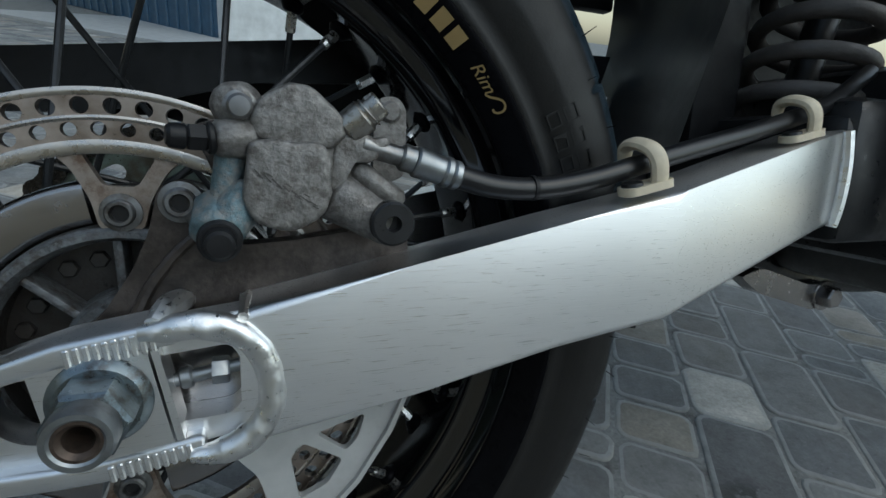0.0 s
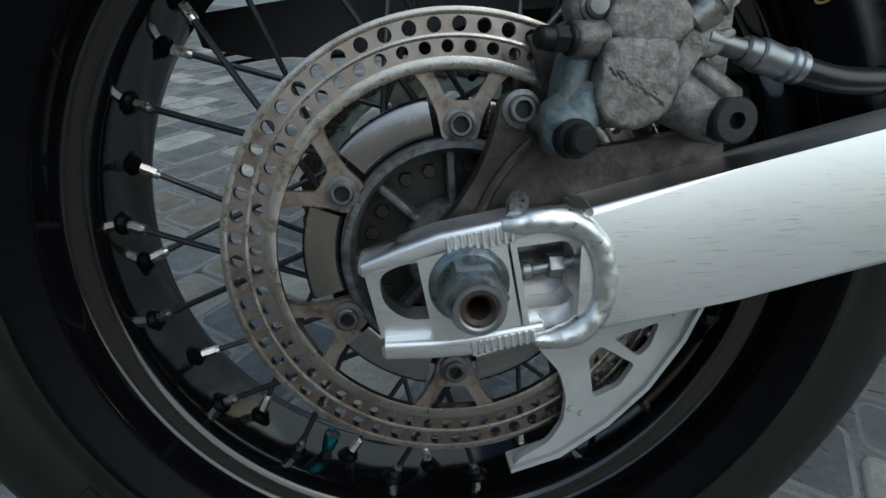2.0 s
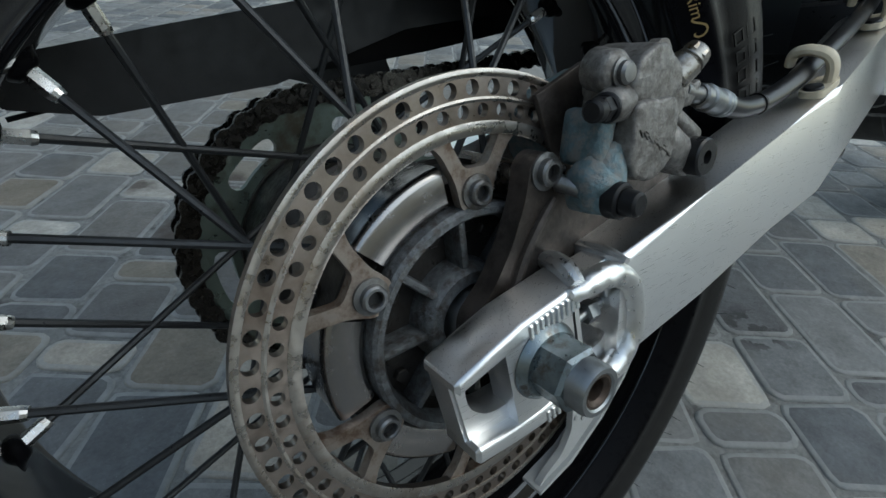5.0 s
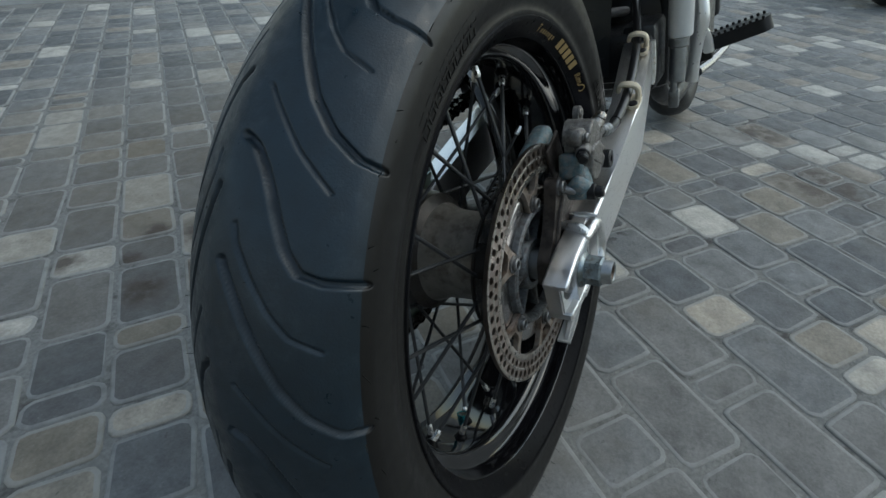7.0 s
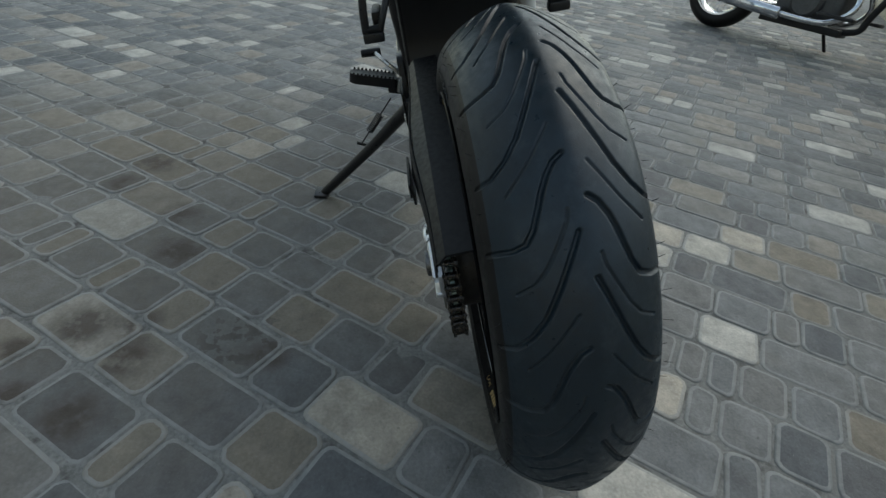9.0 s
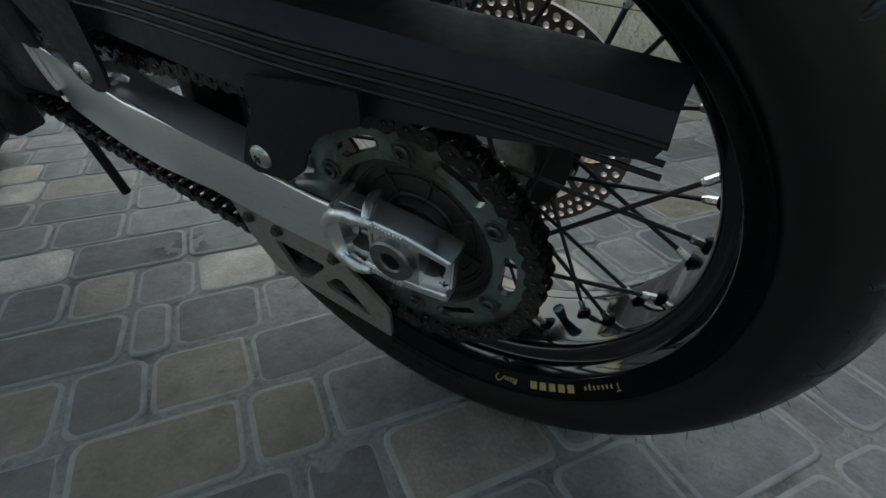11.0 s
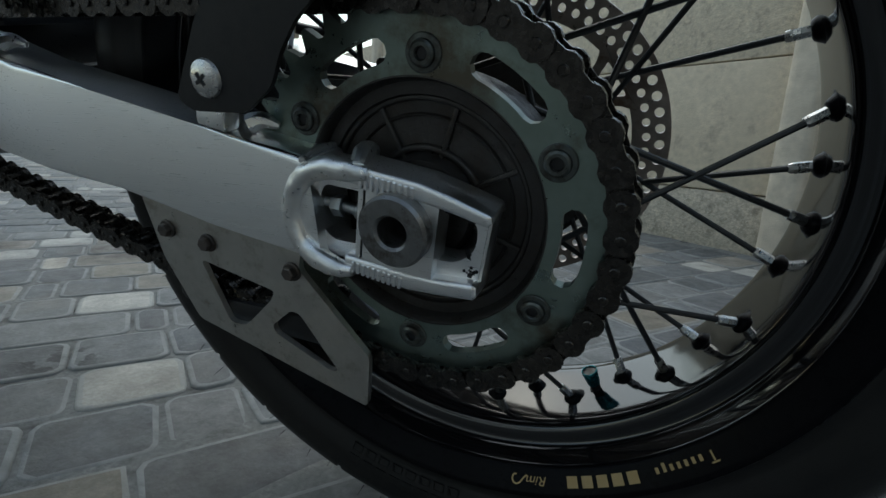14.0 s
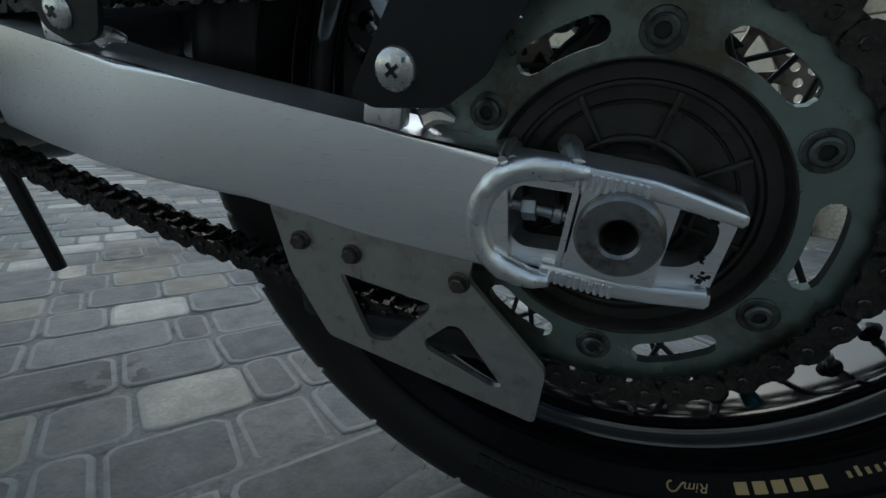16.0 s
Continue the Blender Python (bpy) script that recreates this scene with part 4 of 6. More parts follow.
part("sprocket_lip", lathe([(0.0660, SPR_Y - 0.007), (0.0680, SPR_Y + 0.0016), (0.0690, SPR_Y + 0.0028), (0.0700, SPR_Y + 0.0026), (0.0702, SPR_Y - 0.007)], 96, closed=True), HUBM, sprocket, "brown oily carrier edge")
for k in range(6):
    a = radians(95.8 + 60 * k)
    at = (0.0799 * math.cos(a), SPR_Y + 0.003, 0.0799 * math.sin(a))
    part("sprocket_bolt", lathe([(0.0030, 0), (0.0091, 0), (0.0091, 0.0008), (0.0086, 0.0012), (0.0066, 0.0014), (0.0062, 0.0030), (0.0050, 0.0038), (0.0034, 0.0038), (0.0030, 0.0032)], 28, closed=True, at=at), BOLTD, sprocket, "oily dark socket bolt", smooth=25)
    # shade down the socket, drawn as a black hexagon
    part("bolt_socket", lathe([(0, 0.0), (0.0031, 0.0), (0.0031, 0.0018), (0, 0.0018)], 6, at=at), BLACKM, sprocket)

FC, FR = Vector((0.60, 0.085)), 0.034


def chain_path():
    """Points of the chain's line in x-z, anticlockwise from the left side, evenly one pitch apart."""
    d = FC.length
    base = math.atan2(FC.y, FC.x)
    g = math.acos((RP - FR) / d)
    up, lo = base + g, base - g
    pts = []
    k = 0
    a = lo + 2 * math.pi
    arc = (a - up) * RP
    run = math.sqrt(d * d - (RP - FR) ** 2)
    total = arc + 2 * run + FR * (2 * math.pi - (a - up))
    n = int(round(total / PITCH / 2)) * 2
    step = total / n
    for i in range(n):
        s = i * step
        if s < arc:
            t = up + s / RP
            pts.append((RP * math.cos(t), RP * math.sin(t)))
        elif s < arc + run:
            w = (s - arc) / run
            p, q = (RP * math.cos(lo), RP * math.sin(lo)), (FC.x + FR * math.cos(lo), FC.y + FR * math.sin(lo))
            pts.append((p[0] + (q[0] - p[0]) * w, p[1] + (q[1] - p[1]) * w - 0.010 * math.sin(math.pi * w)))
        elif s < arc + run + FR * (2 * math.pi - (a - up)):
            t = lo + (s - arc - run) / FR
            pts.append((FC.x + FR * math.cos(t), FC.y + FR * math.sin(t)))
        else:
            w = (s - arc - run - FR * (2 * math.pi - (a - up))) / run
            p, q = (FC.x + FR * math.cos(up), FC.y + FR * math.sin(up)), (RP * math.cos(up), RP * math.sin(up))
            pts.append((p[0] + (q[0] - p[0]) * w, p[1] + (q[1] - p[1]) * w))
    return pts


pins = chain_path()


def link_bm(half, y_in, thick):
    out = []
    k = 9
    for i in range(k + 1):
        a = -math.pi * 0.74 + math.pi * 1.48 * i / k
        out.append((half + 0.0079 * math.cos(a), 0.0079 * math.sin(a)))
    for i in range(k + 1):
        a = math.pi - math.pi * 0.74 + math.pi * 1.48 * i / k
        out.append((-half + 0.0079 * math.cos(a), 0.0079 * math.sin(a)))
    return joined(plate(out, [], y_in, y_in + thick), plate(out, [], -y_in, -y_in - thick))


roller = [rod((x, SPR_Y - 0.0115, z), (x, SPR_Y + 0.0115, z), 0.0026, 10, bevel=0.0005) for x, z in pins]
chain = part("chain", joined(*roller, *[rod((x, SPR_Y - 0.006, z), (x, SPR_Y + 0.006, z), 0.0050, 12) for x, z in pins]), CHAINM, bike, "dark oily drive chain", smooth=40)
l_mesh = []
for y_in, thick in ((0.0060, 0.0018), (0.0082, 0.0020)):
    bm = link_bm(PITCH / 2, y_in, thick)
    bmesh.ops.recalc_face_normals(bm, faces=bm.faces)
    me = bpy.data.meshes.new("chain_link")
    bm.to_mesh(me)
    bm.free()
    me.materials.append(CHAINM)
    l_mesh.append(me)
for i in range(len(pins)):
    (x0, z0), (x1, z1) = pins[i], pins[(i + 1) % len(pins)]
    ob = new("chain_link", l_mesh[i % 2])
    ob.parent = chain
    ob.matrix_basis = Matrix.Translation(((x0 + x1) / 2, SPR_Y, (z0 + z1) / 2)) @ Matrix.Rotation(-math.atan2(z1 - z0, x1 - x0), 4, "Y")

# caliper bracket
bracket = part("caliper_bracket", joined(
    plate(rounded([(-0.020, -0.012), (-0.018, 0.014), (-0.004, 0.026), (0.008, 0.044), (0.016, 0.062), (0.020, 0.080), (0.030, 0.0835), (0.0375, 0.076), (0.038, 0.064), (0.048, 0.054), (0.075, 0.056), (0.128, 0.064), (0.130, 0.040), (0.060, 0.020), (0.018, -0.018), (0.0, -0.024)], 0.006), [circle(0, 0, 0.0100, 24)], -0.0840, -0.0960),
    tube([(0.006, -0.0965, 0.018), (0.014, -0.0970, 0.036), (0.024, -0.0970, 0.050), (0.034, -0.0965, 0.060)], [0.003, 0.0026, 0.0026, 0.002], 8)), BRACKET, bike, "rust-brown cast caliper bracket", smooth=35)
part("bracket_bolt", moved(lathe([(0.0036, 0), (0.0088, 0), (0.0088, 0.0016), (0.0064, 0.0020), (0.0064, 0.0052), (0.0054, 0.0062), (0.0040, 0.0062), (0.0036, 0.0050)], 28, closed=True), Matrix.Translation((0.0285, -0.0955, 0.0738)) @ Matrix.Rotation(math.pi, 4, "X")), HEADM, bracket, "worn socket bolt", smooth=25)
# black plug in place of the socket's shade
part("bolt_socket", rod((0.0285, -0.0950, 0.0738), (0.0285, -0.0980, 0.0738), 0.0038, 6), BLACKM, bracket)
part("guide_pin", rod((0.034, -0.098, 0.068), (0.041, -0.118, 0.0635), 0.0042, 12, bevel=0.0008), STEEL, bracket)


def blob(parts, amp, freq):
    bm = joined(*parts)
    bmesh.ops.subdivide_edges(bm, edges=[e for e in bm.edges if e.calc_length() > 0.006], cuts=1, use_grid_fill=True)
    for v in bm.verts:
        v.co += Vector(noise.noise_vector(v.co * freq)) * amp
    return bm


def boss(p, q, r0, r1=None, segs=28, bev=0.002):
    return rod(p, q, r0, segs, r2=r1, bevel=bev)


def casting(outline, y0, y1, r):
    """A cast block: an outline in the x-z plane drawn from y0 to y1, with a rounded front edge and a faintly domed face."""
    cx = sum(p[0] for p in outline) / len(outline)
    cz = sum(p[1] for p in outline) / len(outline)
    size = sum(math.hypot(p[0] - cx, p[1] - cz) for p in outline) / len(outline)
    rings = [(1.0, y0), (1.0, (y0 + y1 + r) / 2), (1.0, y1 + r)]
    for k in (1, 2, 3, 4):
        a = radians(22.5 * k)
        rings.append((1 - (1 - math.cos(a)) * r / size, y1 + r * (1 - math.sin(a))))
    rings += [(f * (1 - r / size), y1 - 0.0006 * (1 - f)) for f in (0.82, 0.6, 0.38, 0.18)]
    bm = bmesh.new()
    rows = [[bm.verts.new((cx + (x - cx) * f, y, cz + (z - cz) * f)) for x, z in outline] for f, y in rings]
    k = len(outline)
    for a, b in zip(rows, rows[1:]):
        for i in range(k):
            bm.faces.new((a[i], a[(i + 1) % k], b[(i + 1) % k], b[i]))
    for row, y in ((rows[-1], y1 - 0.0006), (rows[0], y0)):
        tip = bm.verts.new((cx, y, cz))
        for i in range(k):
            bm.faces.new((row[i], row[(i + 1) % k], tip))
    bmesh.ops.recalc_face_normals(bm, faces=bm.faces[:])
    return bm


# caliper
caliper = part("brake_caliper", blob([casting(rounded([(0.0569, 0.1027), (0.0569, 0.1094), (0.0597, 0.1154), (0.0632, 0.1192), (0.0700, 0.1231), (0.0756, 0.1241), (0.0808, 0.1228), (0.0876, 0.1171), (0.0934, 0.1124), (0.0962, 0.1047), (0.0896, 0.0983), (0.0695, 0.0977)], 0.004), -0.092, -0.1195, 0.0026)], 0.0005, 240), CAST, bike, "corroded grey cast brake caliper", smooth=60)
for nm, bm in (
        ("piston_housing", casting(rounded([(0.0564, 0.1008), (0.0551, 0.0934), (0.0542, 0.0859), (0.0529, 0.0783), (0.0564, 0.0693), (0.0635, 0.0651), (0.0717, 0.0642), (0.0797, 0.0672), (0.0857, 0.0720), (0.0882, 0.0784), (0.0882, 0.0863), (0.0887, 0.0933), (0.0858, 0.0998), (0.0792, 0.1012), (0.0744, 0.1001), (0.0679, 0.1017)], 0.004), -0.094, -0.1225, 0.0022)),
        ("pin_sleeve", boss((0.0583, -0.1120, 0.1012), (0.0434, -0.1165, 0.1008), 0.0082, 0.0071)),
        ("bolt_boss", boss((0.0536, -0.1000, 0.1153), (0.0515, -0.1150, 0.1134), 0.0092)),
        ("lower_sleeve", boss((0.0560, -0.108, 0.0800), (0.0440, -0.118, 0.0620), 0.0095, 0.0082)),
        ("lower_boss", boss((0.0440, -0.100, 0.0618), (0.0440, -0.1210, 0.0618), 0.0088, 0.0080)),
        ("pin_arm", joined(boss((0.0896, -0.1080, 0.0794), (0.1156, -0.1100, 0.0647), 0.0118, 0.0100), boss((0.0988, -0.1090, 0.0905), (0.1208, -0.1125, 0.0749), 0.0058, 0.0052), boss((0.0922, -0.1050, 0.0845), (0.1188, -0.1060, 0.0724), 0.0098, 0.0088))),
        ("pin_boss", boss((0.1135, -0.094, 0.0672), (0.1135, -0.1165, 0.0672), 0.0108)),
        ("caliper_core", casting(rounded([(0.0567, 0.1067), (0.0611, 0.1144), (0.0732, 0.1172), (0.0866, 0.1147), (0.0972, 0.1081), (0.1001, 0.1007), (0.0953, 0.0896), (0.0932, 0.0747), (0.0757, 0.0713), (0.0586, 0.0779), (0.0546, 0.0936)], 0.004), -0.094, -0.1165, 0.0030)),
        ("cast_ledge", casting(rounded([(0.0899, 0.1024), (0.0948, 0.1097), (0.1020, 0.1068), (0.1070, 0.1033), (0.1120, 0.1047), (0.1148, 0.1028), (0.1124, 0.0979), (0.1054, 0.0928), (0.0982, 0.0930), (0.0939, 0.0880), (0.0907, 0.0780), (0.0862, 0.0813)], 0.002), -0.104, -0.1175, 0.0024))):
    part(nm, blob([bm], 0.0005, 240), BLUEC if nm in ("lower_sleeve", "lower_boss") else CAST, caliper, smooth=60)
part("caliper_back", blob([moved(box(0.060, 0.022, 0.034, 0.008, segs=3), Matrix.Translation((0.0740, -0.058, 0.0900)) @ Matrix.Rotation(radians(-15), 4, "Y"))], 0.0006, 220), BLUEC, caliper, "blue-grey oxidised caliper half", smooth=50)
part("caliper_side", blob([moved(box(0.012, 0.024, 0.026, 0.0045, segs=3), Matrix.Translation((0.0480, -0.103, 0.0860)) @ Matrix.Rotation(radians(10), 4, "Y")), boss((0.044, -0.104, 0.074), (0.0425, -0.1185, 0.0625), 0.0098)], 0.0005, 260), BLUEC, caliper, "blue-grey oxidised casting", smooth=50)
part("brake_pad_plate", moved(box(0.034, 0.0035, 0.040, 0.0012), Matrix.Translation((0.0560, -0.0845, 0.0930)) @ Matrix.Rotation(radians(-20), 4, "Y")), BRACKET, caliper)
part("caliper_bolt", moved(lathe([(0, 0), (0.0064, 0), (0.0064, 0.0010), (0.0050, 0.0014), (0.0050, 0.0034), (0.0038, 0.0046), (0, 0.0050)], 28), Matrix.Translation((0.0537, -0.1150, 0.1134)) @ Matrix.Rotation(math.pi, 4, "X")), HEADM, caliper)
part("pin_boot", joined(boss((0.0441, -0.1163, 0.1009), (0.0412, -0.1170, 0.1007), 0.0064, 0.0064, 24, 0.0008), boss((0.0415, -0.1170, 0.1008), (0.0344, -0.1190, 0.1010), 0.0055, 0.0055, 6, 0.0008), boss((0.0350, -0.1190, 0.1010), (0.0279, -0.1210, 0.1015), 0.0049, 0.0046, 20, 0.0012)), BLACKP, caliper, "black rubber boot")
part("pin_boot", joined(boss((0.0445, -0.1190, 0.0618), (0.0448, -0.1270, 0.0618), 0.0086, 0.0082, 24, 0.001), boss((0.0448, -0.1262, 0.0618), (0.0452, -0.1345, 0.0616), 0.0062, 0.0056, 20, 0.0012)), BLACKP, caliper, "black rubber boot")
part("slide_pin", lathe([(0, -0.1165), (0.0098, -0.1165), (0.0098, -0.1235), (0.0088, -0.1245), (0.0036, -0.1245), (0.0033, -0.1190), (0, -0.1190)], 32, at=(0.1143, 0, 0.0672)), BLACKM, caliper, "black socket plug")
# raised unreadable cast mark
for i in range(7):
    x, z = 0.0593 + i * 0.00355, 0.0882 + i * -0.00203
    part("cast_mark", moved(box(0.0005, 0.0006, 0.0036 + 0.0008 * (i % 3), 0.0), Matrix.Translation((x, -0.1229, z)) @ Matrix.Rotation(radians(-38 - i * 3), 4, "Y")), MARKC, caliper, smooth=0)
    part("cast_mark", moved(box(0.0026, 0.0006, 0.0005, 0.0), Matrix.Translation((x + 0.0008, -0.1229, z + (0.0014 if i % 2 else -0.0014))) @ Matrix.Rotation(radians(30), 4, "Y")), MARKC, caliper, smooth=0)
# banjo bolt and hose
part("banjo_bolt", joined(boss((0.0957, -0.1125, 0.1065), (0.1037, -0.1155, 0.1134), 0.0074, 0.0074, 28, 0.0010), boss((0.1021, -0.1149, 0.1120), (0.1093, -0.1175, 0.1184), 0.0060, 0.0058, 24, 0.0006), boss((0.1043, -0.1157, 0.1139), (0.1049, -0.1159, 0.1145), 0.0070, 0.0070, 28, 0.0006), boss((0.1053, -0.1161, 0.1148), (0.1093, -0.1175, 0.1184), 0.0066, 0.0062, 6, 0.0012)), ZINC, caliper, "zinc banjo bolt")
part("caliper_lug", joined(plate(rounded([(0.112, 0.080), (0.128, 0.086), (0.128, 0.118), (0.124, 0.1235), (0.116, 0.1235), (0.112, 0.118)], 0.004), [circle(0.120, 0.1165, 0.0028, 12)], -0.086, -0.092), boss((0.120, -0.090, 0.1165), (0.120, -0.0945, 0.1165), 0.0052)), CAST, caliper)
hose = part("brake_hose", tube([(0.145, -0.1125, 0.0885), (0.168, -0.112, 0.083), (0.195, -0.111, 0.0825), (0.225, -0.111, 0.0875), (0.255, -0.1105, 0.0955), (0.300, -0.1065, 0.1065), (0.350, -0.1000, 0.118), (0.392, -0.0940, 0.1285), (0.44, -0.085, 0.143), (0.50, -0.07, 0.17)], 0.0058, 16, 8), GLOSSP, bike, "black rubber brake hose")
part("hose_fitting", joined(tube([(0.102, -0.114, 0.101), (0.110, -0.1135, 0.0985), (0.122, -0.113, 0.0955)], 0.0045, 14), rod((0.1195, -0.113, 0.0962), (0.1265, -0.113, 0.0942), 0.0062, 16, bevel=0.001), rod((0.126, -0.113, 0.0943), (0.1400, -0.1127, 0.0900), 0.0072, 20, r2=0.0066, bevel=0.001), rod((0.1395, -0.1127, 0.0902), (0.1440, -0.1126, 0.0889), 0.0074, 20, bevel=0.0012), rod((0.1440, -0.1126, 0.0889), (0.1485, -0.1125, 0.0877), 0.0070, 20, bevel=0.001)), STEEL, hose, "crimped zinc hose fitting")
part("hose_collar", rod((0.1885, -0.1112, 0.0824), (0.1905, -0.1112, 0.0825), 0.0064, 16), BLACKP, hose)
for x, y, z in ((0.255, -0.1105, 0.0955), (0.392, -0.0940, 0.1285)):
    ang = radians(-13)
    m = Matrix.Translation((x, y, z)) @ Matrix.Rotation(ang, 4, "Y")
    ro = 0.0125
    arch = [(0.002, -0.0115, -0.010), (0.002, -0.0125, 0.001), (0.001, -0.0095, 0.0085), (0.0, 0.0, 0.0118), (0.0, 0.0085, 0.0095), (0.0, 0.0110, 0.002)]
    bm = tube(arch, [0.0035, 0.0035, 0.0036, 0.0036, 0.0034, 0.0028], 10, 8)
    bm.transform(Matrix.Diagonal((1.5, 1, 1, 1)))
    bm = joined(bm, moved(plate(rounded([(-0.019, -0.007), (0.012, -0.007), (0.012, 0.007), (-0.019, 0.007)], 0.006), [], -0.0022, 0.0022), Matrix.Translation((0, -0.0085, -0.0105)) @ Matrix.Rotation(radians(90), 4, "X")))
    part("hose_guide", moved(bm, m), CREAM, swing, "cream plastic hose guide")
    part("guide_bolt", moved(lathe([(0, 0), (0.0058, 0), (0.0052, 0.002), (0, 0.0026)], 20, "z"), m @ Matrix.Translation((-0.0120, -0.0085, -0.0085))), BLACKM, swing)

# disc guard, right side
win1 = rounded([(0.0836, -0.0481), (0.1095, -0.0405), (0.1055, -0.0544), (0.0990, -0.0610)], 0.003)
win2 = rounded([(0.0747, -0.0850), (0.0705, -0.0595), (0.0766, -0.0524), (0.0975, -0.0654), (0.0895, -0.0785)], 0.003)
g_out = rounded([(0.0275, -0.1290), (0.0330, -0.1215), (0.0500, -0.1120), (0.0580, -0.0990), (0.0590, -0.0830), (0.0545, -0.0670), (0.0440, -0.0540), (0.0400, -0.0480), (0.0500, -0.0150), (0.1300, 0.0010), (0.1330, -0.0300), (0.1240, -0.0520), (0.1060, -0.0800), (0.0840, -0.1020), (0.0560, -0.1210)], 0.004)
dg = part("disc_guard", plate(g_out, [win1, win2], -0.0860, -0.0905), WHITEP, bike, "white plastic disc guard", smooth=30)
part("guard_flange", plate([(0.0275, -0.1290), (0.0560, -0.1210), (0.0840, -0.1020), (0.1060, -0.0800), (0.1240, -0.0520), (0.1330, -0.0300), (0.1310, -0.0290), (0.1215, -0.0505), (0.1040, -0.0780), (0.0825, -0.0995), (0.0550, -0.1180), (0.0275, -0.1265)], [], -0.0780, -0.0935), WHITEP, dg, smooth=30)
for x, z in ((0.062, -0.0905), (0.118, -0.036), (0.0685, -0.094)):
    part("rivet", hexbolt((x, -0.0905, z), 0.002, 0.001, -1, False, 0, False), WHITEP, dg)

# chain guide plate, left side
guide = part("chain_guide", plate(rounded([(0.196, -0.004), (0.191, -0.050), (0.172, -0.0955), (0.037, -0.1335), (0.031, -0.0930), (0.0740, -0.0400), (0.0680, -0.0180), (0.130, -0.0080)], 0.004), [rounded([(0.1560, -0.0460), (0.0970, -0.0590), (0.1000, -0.0655), (0.1280, -0.0920), (0.1420, -0.0925)], 0.005), rounded([(0.1040, -0.0860), (0.0870, -0.0715), (0.0800, -0.0720), (0.0560, -0.1100), (0.0620, -0.1120), (0.1030, -0.0920)], 0.004)], 0.1130, 0.1170), SHEET, bike, "dull aluminium chain guide with two cut-outs", smooth=25)
for x, z in ((0.1442, -0.0322), (0.0790, -0.0416), (0.1785, -0.0269)):
    part("guide_bolt", hexbolt((x, 0.1170, z), 0.0046, 0.0040, 1, False, 0.0062, True), BRACKET, guide, "rusty dark bolt")
part("guide_slider", joined(box(0.120, 0.030, 0.022, 0.006, (0.118, 0.098, -0.0880)), box(0.034, 0.028, 0.050, 0.006, (0.178, 0.098, -0.064))), BLACKP, guide, "black plastic chain slider")

# chain guard
cg_top = [(-0.166, 0.139), (-0.087, 0.150), (0.042, 0.166), (0.115, 0.175), (0.240, 0.184), (0.360, 0.186)]


def strip(line_a, line_b, thick):
    """A sheet between two lines of points."""
    bm = bmesh.new()
    a, b = [bm.verts.new(p) for p in line_a], [bm.verts.new(p) for p in line_b]
    for i in range(len(a) - 1):
        bm.faces.new((a[i], a[i + 1], b[i + 1], b[i]))
    bmesh.ops.recalc_face_normals(bm, faces=bm.faces)
    bmesh.ops.solidify(bm, geom=bm.faces[:], thickness=thick)
    return bm


inner_top = [(x, 0.062, z) for x, z in cg_top]
inner_low = [(-0.160, 0.060, 0.118), (-0.124, 0.062, 0.110), (-0.034, 0.062, 0.115), (0.060, 0.062, 0.140), (0.200, 0.062, 0.150), (0.350, 0.062, 0.155)]
mid_top = [(x, 0.101, z - 0.002) for x, z in cg_top]
bulge = (0.0, 0.002, 0.014, 0.014, 0.004, 0.0)
edge_top = [(x, 0.110 + b * 0.7, z - 0.012) for (x, z), b in zip(cg_top, bulge)]
low_out = [(x + 0.006, 0.1145 + b, zl) for b, (x, z), zl in zip(bulge, cg_top, (0.1190, 0.1150, 0.1190, 0.1240, 0.1380, 0.1420))]
guard = part("chain_guard", joined(strip(inner_top, inner_low, 0.003), strip(inner_top, mid_top, 0.003), strip(mid_top, edge_top, 0.003), strip(edge_top, low_out, 0.003)), BLACKP, bike, "long black plastic chain guard", smooth=25)
for off in (0.000, 0.008, 0.015):
    part("guard_ridge", tube([(x, 0.1112 + b * 0.75 + off * 0.15, z - 0.0135 - off) for b, (x, z) in zip(bulge, cg_top)], 0.0016, 6, 3), BLACKP, guard)
part("guard_ear", plate(rounded([(-0.0114, 0.1380), (-0.0074, 0.1153), (0.0029, 0.1130), (0.0141, 0.1089), (0.0262, 0.1032), (0.0371, 0.0953), (0.0478, 0.0826), (0.0560, 0.0677), (0.075, 0.0545), (0.110, 0.0545), (0.1195, 0.0610), (0.0960, 0.0965), (0.0870, 0.1060), (0.0820, 0.1220), (0.080, 0.135)], 0.004), [], 0.1305, 0.1335), BLACKP, guard)
part("guard_ear", plate(rounded([(0.250, 0.165), (0.262, 0.110), (0.272, 0.090), (0.292, 0.086), (0.312, 0.096), (0.316, 0.120), (0.345, 0.165)], 0.006), [], 0.1265, 0.1300), BLACKP, guard)
for x, y, z in ((0.0957, 0.1335, 0.0707), (0.2960, 0.1300, 0.1035)):
    part("guard_screw", joined(lathe([(0, 0), (0.0096, 0), (0.0090, 0.0016), (0.0060, 0.0034), (0, 0.0042)], 32, at=(x, y, z))), NIPPLE, guard, "yellowish pan-head screw")
    for rot in (35, 125):
        part("screw_cross", moved(box(0.0070, 0.0012, 0.0016, 0.0), Matrix.Translation((x, y + 0.0039, z)) @ Matrix.Rotation(radians(rot), 4, "Y")), BLACKM, guard, smooth=0)
